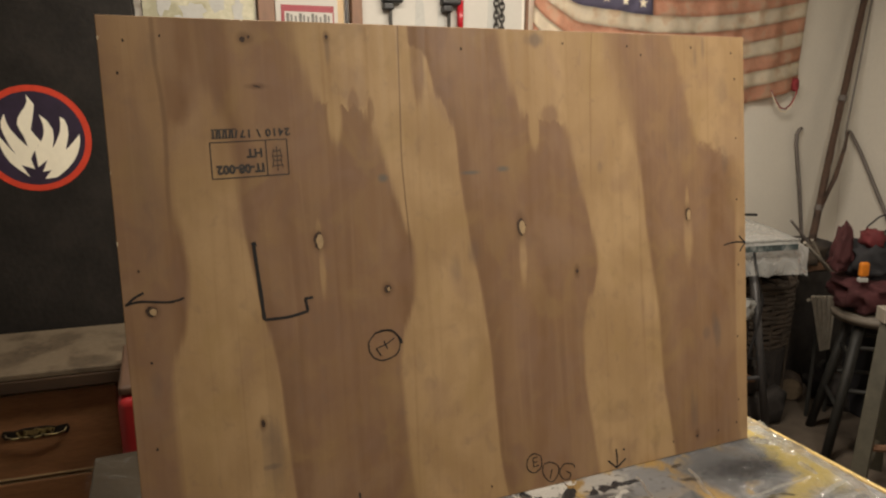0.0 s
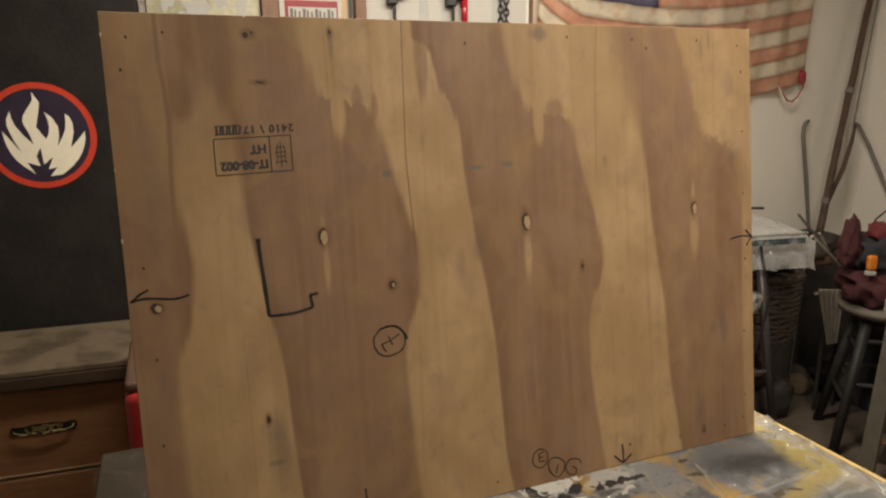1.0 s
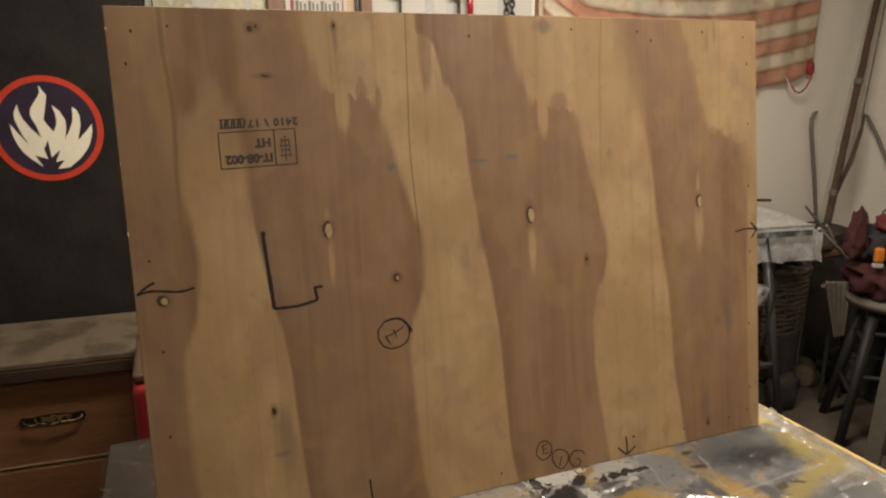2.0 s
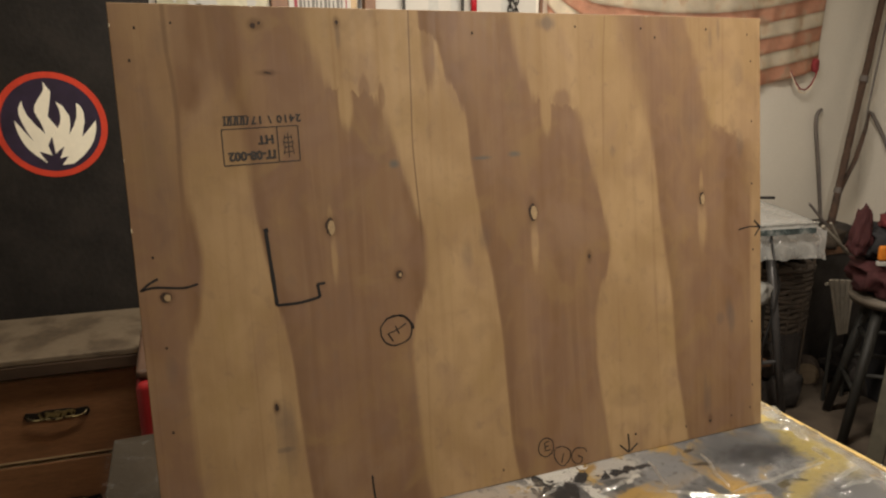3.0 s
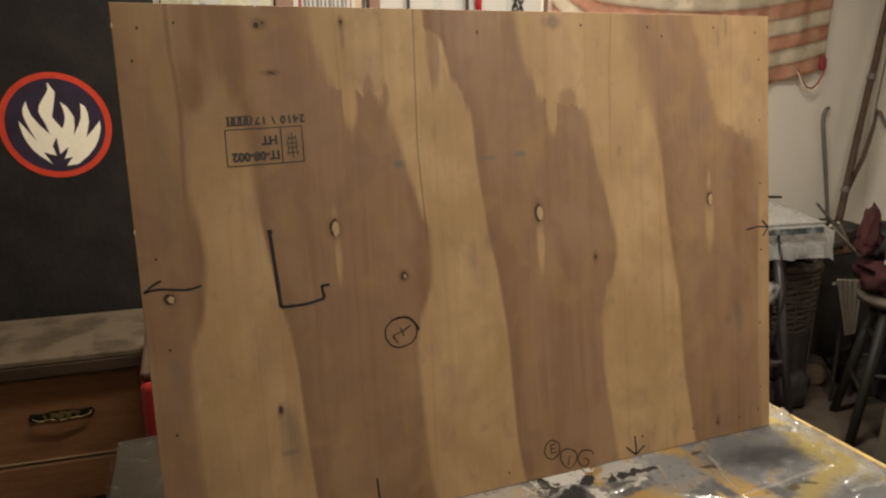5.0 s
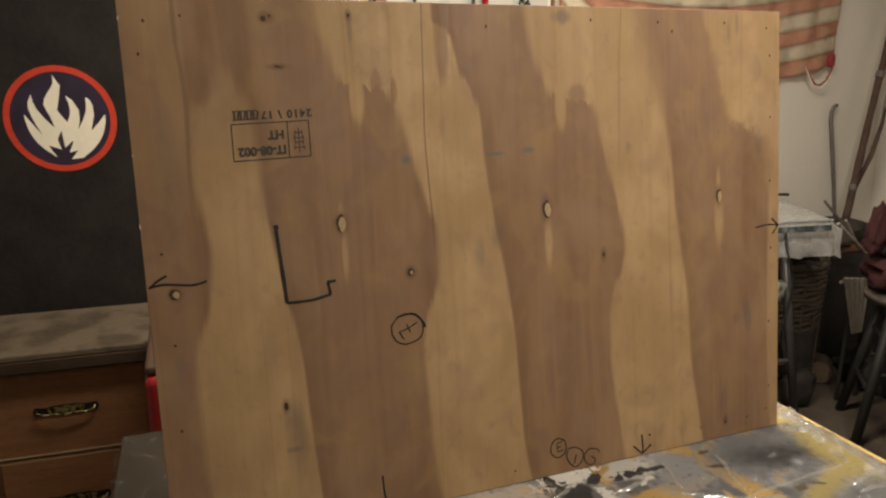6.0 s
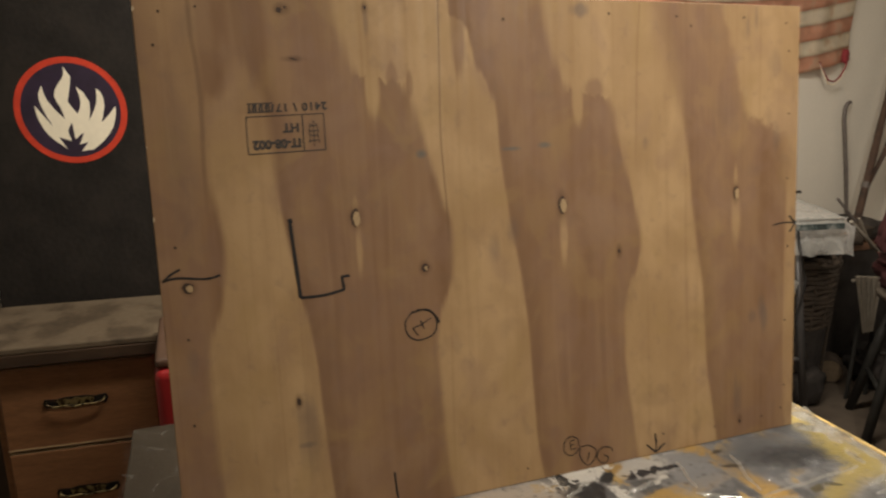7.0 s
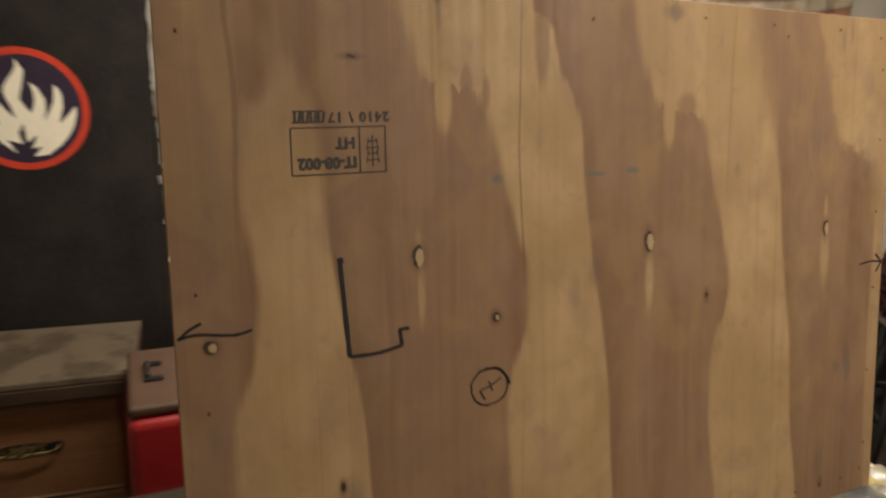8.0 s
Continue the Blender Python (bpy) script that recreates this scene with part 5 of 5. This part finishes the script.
# clutter under and behind the side table
basket = thing("wicker_basket", pose(2.02, 1.30, 0), "brown wicker basket in the shade behind the side table", "basket")
for i in range(13):
    z, r = 0.36 + i * 0.024, 0.90 + 0.008 * i
    part("hoop", tube([((0.17 * r + 0.006 * math.sin(a * 2.1 + i)) * math.cos(a * math.pi / 12), 0.12 * r * math.sin(a * math.pi / 12), z + 0.006 * math.sin(a * 1.7 + i * 2)) for a in range(25)], 0.0125, 7, 1.0, 0.5), CLUTTER_BROWN, basket, smooth=True)
for i in range(14):
    a = i * math.pi / 7
    part("stake", rod((0.15 * math.cos(a), 0.106 * math.sin(a), 0.0), (0.176 * math.cos(a), 0.124 * math.sin(a), 0.69), 0.006, 0.006, 6), CLUTTER_BROWN, basket)
part("liner", rod((0, 0, 0.0), (0, 0, 0.35), 0.115, 0.125, 18), CLUTTER_DARK, basket, "dark cloth liner")
rags = thing("rag_pile", pose(2.00, 1.17, 0), "pile of dark rags and offcuts under the side table", "rags")
for x, y, z, rx, rz, sd, paint in ((-0.03, 0.02, 0.085, 0.12, 0.088, 3, CLUTTER_DARK), (-0.10, 0.03, 0.24, 0.075, 0.08, 6, CLUTTER_DARK)):
    part("rag", blob(x, y, z, rx, 0.055, rz, 0.42, 9, sd, 3), paint, rags, smooth=True)
# added black box that hides the bright wall between the stool legs
crate = thing("dark_corner_box", pose(2.64, 0.98, 0, 0, 0, -8), "plain black box added to darken the corner behind the stool", "crate")
part("body", box(-0.22, 0.26, -0.22, 0.16, 0, 0.55, 0.012, 3), BAG_BLACK, crate)
part("lid", box(-0.23, 0.27, -0.23, 0.17, 0.551, 0.585, 0.010, 3), BAG_BLACK, crate)
box_1 = thing("cardboard_box", pose(1.60, 1.25, 0.289), "brown cardboard box on the side table's shelf", "box")
part("body", box(-0.17, 0.13, -0.12, 0.14, 0, 0.20, 0.003), CARDBOARD, box_1)
part("flap", box(-0.17, 0.13, -0.125, -0.121, 0.10, 0.20), CARDBOARD, box_1)
case = thing("black_case", pose(1.63, 1.085, 0.289), "small black case on the side table's shelf", "case")
part("body", box(-0.12, 0.075, -0.035, 0.035, 0.15, 0.28, 0.004), BLACK_PLASTIC, case)
part("foot", box(-0.11, 0.065, -0.03, 0.03, 0, 0.15, 0.002), CARDBOARD, case)
jar = thing("white_cloth", pose(1.66, 1.06, 0.57), "crumpled dirty grey-white cloth on the black case", "cloth")
part("fold", blob(-0.03, 0, 0.05, 0.085, 0.03, 0.05, 0.5, 9, 2), PAPER_GREY, jar, smooth=True)
bag_dark = tagged(part("dark_sack", blob(2.52, 1.20, 0.09, 0.14, 0.12, 0.095, 0.7, 8, 5), CLUTTER_DARK, smooth=True), "dark sack of odds and ends on the floor", "sack")
log = thing("sawn_log", pose(2.283, 1.305, 0.0), "short sawn log lying on the floor", "log")
LOG_BARK = mat("grey_log_bark", (0.060, 0.042, 0.030), 0.9, vary=0.5, scale=20, bump=0.8)
part("bark", rod((0.075, 0.075, 0.062), (0.0, 0.0, 0.062), 0.062, 0.060, 18), LOG_BARK, log)
part("cut_face", rod((0.0, 0.0, 0.062), (-0.002, -0.002, 0.062), 0.054, 0.053, 18), mat("grey_cut_wood", (0.15, 0.108, 0.066), 0.8, vary=0.3, scale=40), log)
rack = thing("folding_rack", pose(2.235, 1.13, 0.0), "dusty pale slatted folding rack standing on the floor", "rack")
for i in range(5):
    top, low = Vector((-0.075 + i * 0.034, 0, 0.605 - 0.004 * i)), Vector((0.005 + i * 0.012, -0.004, 0.335))
    part("slat", rod(low, top, 0.007, 0.011, 6), SLAT_WHITE, rack)
part("rail", rod((-0.09, 0.012, 0.585), (0.075, 0.012, 0.565), 0.008), SLAT_WHITE, rack)
for x in (-0.01, 0.065):
    part("leg", rod((x * 1.6, 0.02, 0), (x, 0.012, 0.57), 0.009, 0.009, 8), STOOL_GREEN, rack, "dark wooden leg")


chest = thing("dark_chest", pose(2.42, 1.38, 0), "dark wooden chest heaped with dark cloth in the corner", "chest")
part("body", box(-0.44, 0.44, 0.05, 0.26, 0, 0.62, 0.006), CLUTTER_DARK, chest)
part("lid", box(-0.45, 0.45, 0.04, 0.27, 0.621, 0.66, 0.006), BROWN_WOOD, chest)
# two small glints without a known source, added as bright steel pieces
for x, z in ((0.139, 0.126), (0.071, 0.067)):
    part("glint_piece", box(x - 0.008, x + 0.008, 0.040, 0.0495, z - 0.014, z + 0.014, 0.003), mat("bright_steel", (0.75, 0.73, 0.70), 0.15, 1.0), chest, "small bright steel piece added for a glint")
heap = thing("cloth_heap", pose(2.32, 1.50, 0.661), "heap of dark work clothes on the chest", "cloth")
for x, y, rx, rz, sd in ((-0.16, -0.06, 0.15, 0.045, 1), (0.06, 0.0, 0.17, 0.06, 4), (0.28, 0.05, 0.14, 0.05, 7)):
    part("fold", blob(x, y, rz * 0.9, rx, 0.13, rz, 0.45, 8, sd), CLUTTER_DARK if sd != 4 else CLUTTER_BROWN, heap, smooth=True)


# ---------------------------------------------------------------- stools and bag
def stool(m, height, r_seat, splay, paint, label):
    t = thing("bar_stool", m, label, "stool", "wooden stools")
    bm = rod((0, 0, height - 0.042), (0, 0, height), r_seat - 0.004, r_seat, 36)
    bmesh.ops.bevel(bm, geom=[e for e in bm.edges if e.calc_face_angle(0) > 1], offset=0.008, segments=3, affect="EDGES")
    part("seat", bm, STOOL_SEAT, t, "worn pale round seat", True)
    feet = []
    for i in range(4):
        a = math.pi / 4 + i * math.pi / 2
        top, foot = Vector((math.cos(a) * r_seat * 0.62, math.sin(a) * r_seat * 0.62, height - 0.044)), Vector((math.cos(a) * splay, math.sin(a) * splay, 0))
        feet.append((top, foot))
        part("leg", rod(foot, top, 0.0185, 0.021, 12), paint, t, smooth=True)
    for z, off in ((0.22, 0), (0.30, 1), (0.22, 2), (0.30, 3), (0.44, 0), (0.48, 1), (0.44, 2), (0.48, 3)):
        a, b = feet[off], feet[(off + 1) % 4]
        k = z / (height - 0.044)
        part("rung", rod(a[1].lerp(a[0], k), b[1].lerp(b[0], k), 0.010, 0.010, 10), paint, t, smooth=True)
    return t


stool(pose(2.17, 0.83, 0, 0, 0, 50), 0.625, 0.172, 0.24, STOOL_GREEN, "dark painted wooden stool with a pale seat under a bag")
trestle = thing("wooden_trestle", pose(0, 0, 0), "olive-grey painted wooden trestle with a steel-capped top", "trestle")
HEAD = Vector((1.845, 0.555, 0.705))
OUT = Vector((0.62, -0.36, 0))
for k in (0.0, 1.0):
    for side in (Vector((-0.215, -0.095, 0)), Vector((0.22, 0.13, 0))):
        head = HEAD + OUT * k
        foot = Vector((head.x + side.x, head.y + side.y, 0))
        bm = box(-0.026, 0.026, -0.016, 0.016, 0, (head - foot).length, 0.003)
        bmesh.ops.transform(bm, verts=bm.verts, matrix=Matrix.Translation(foot) @ (head - foot).to_track_quat("Z", "Y").to_matrix().to_4x4())
        part("leg", bm, STOOL_OLIVE, trestle)
    a, b = HEAD + OUT * k + Vector((-0.155, -0.07, -0.56)), HEAD + OUT * k + Vector((0.16, 0.095, -0.56))
    part("crossbar", rod(a, b, 0.014, 0.014, 8), STOOL_OLIVE, trestle)
bm = box(-0.028, OUT.length + 0.03, -0.028, 0.028, -0.005, 0.035, 0.004)
bmesh.ops.transform(bm, verts=bm.verts, matrix=Matrix.Translation(HEAD) @ Matrix.Rotation(math.atan2(OUT.y, OUT.x), 4, "Z"))
part("beam", bm, STOOL_OLIVE, trestle)
part("steel_cap", box(-0.034, 0.02, -0.034, 0.034, -0.01, 0.041, 0.004), SLAT_WHITE, trestle, "pale steel end cap", m=Matrix.Translation(HEAD + Vector((0, 0, 0.0005))) @ Matrix.Rotation(math.atan2(OUT.y, OUT.x), 4, "Z"))
part("rail", rod(HEAD + Vector((-0.125, -0.055, -0.45)), HEAD + OUT + Vector((-0.125, -0.055, -0.45)), 0.014, 0.014, 8), BROWN_WOOD, trestle)
part("rail", rod(HEAD + Vector((-0.165, -0.073, -0.60)), HEAD + OUT + Vector((-0.165, -0.073, -0.60)), 0.016, 0.016, 8), BROWN_WOOD, trestle)

# the bag slumps over the stool: a wide red body, a black middle and a peaked red flap
bag = thing("tool_bag", pose(2.17, 0.83, 0.625, 0, 0, -22), "maroon and black canvas tool bag slumped on the stool", "bag")
BAG_BRIGHT = mat("red_canvas", (0.11, 0.014, 0.016), 0.8, vary=0.3, scale=14, bump=0.5, fine=160)
BAG_GREY = mat("grey_green_canvas", (0.050, 0.048, 0.036), 0.85, vary=0.35, scale=14, bump=0.5, fine=160)
part("body", blob(-0.01, 0.0, 0.072, 0.165, 0.14, 0.075, 0.30, 6, 11, 4), BAG_RED, bag, smooth=True)
part("middle", blob(0.005, 0.03, 0.205, 0.145, 0.10, 0.085, 0.32, 7, 4, 4), BAG_BLACK, bag, "black canvas middle", True)
peak = blob(0, 0, 0, 0.040, 0.035, 0.100, 0.34, 4.5, 15, 4)
for v in peak.verts:
    k = (v.co.z + 0.105) / 0.21
    v.co = Vector((v.co.x * (1.20 - 0.65 * k) - 0.180 + 0.012 * k, v.co.y * (1.2 - 0.6 * k) + 0.005, v.co.z + 0.262))
part("flap", peak, BAG_RED, bag, "peaked red flap", True)
part("pocket", blob(-0.060, 0.0, 0.300, 0.042, 0.05, 0.036, 0.45, 7, 21, 3), BAG_BRIGHT, bag, "brighter red pocket", True)
part("pocket", blob(0.045, 0.01, 0.285, 0.050, 0.06, 0.045, 0.4, 7, 31, 3), BAG_GREY, bag, "grey-green pocket", True)
part("orange_tag", box(-0.160, -0.123, -0.115, -0.09, 0.166, 0.226, 0.010, 3), ORANGE, bag, "bright orange plastic tag")
part("tag_end", box(-0.160, -0.125, -0.113, -0.09, 0.146, 0.163, 0.003), PAPER_GREY, bag)
part("strap", tube([(-0.09, 0.02, 0.30), (-0.065, 0.03, 0.345), (-0.02, 0.03, 0.385), (0.05, 0.03, 0.405), (0.12, 0.03, 0.39), (0.15, 0.03, 0.30)], 0.0035, 8), BAG_BLACK, bag, "", True)

hang = thing("hanging_cable", pose(0, 0, 0), "dark cable hanging from the side table", "cable")
part("lead", tube([(1.66, 1.02, 0.882), (1.645, 0.985, 0.82), (1.635, 0.93, 0.70), (1.625, 0.932, 0.60), (1.60, 0.935, 0.50), (1.58, 0.94, 0.40)], 0.006, 8), BLACK_PLASTIC, hang, smooth=True)
part("plug", box(-0.012, 0.012, -0.012, 0.012, -0.03, 0.03, 0.004), BLACK_PLASTIC, hang, m=pose(1.575, 0.94, 0.37))
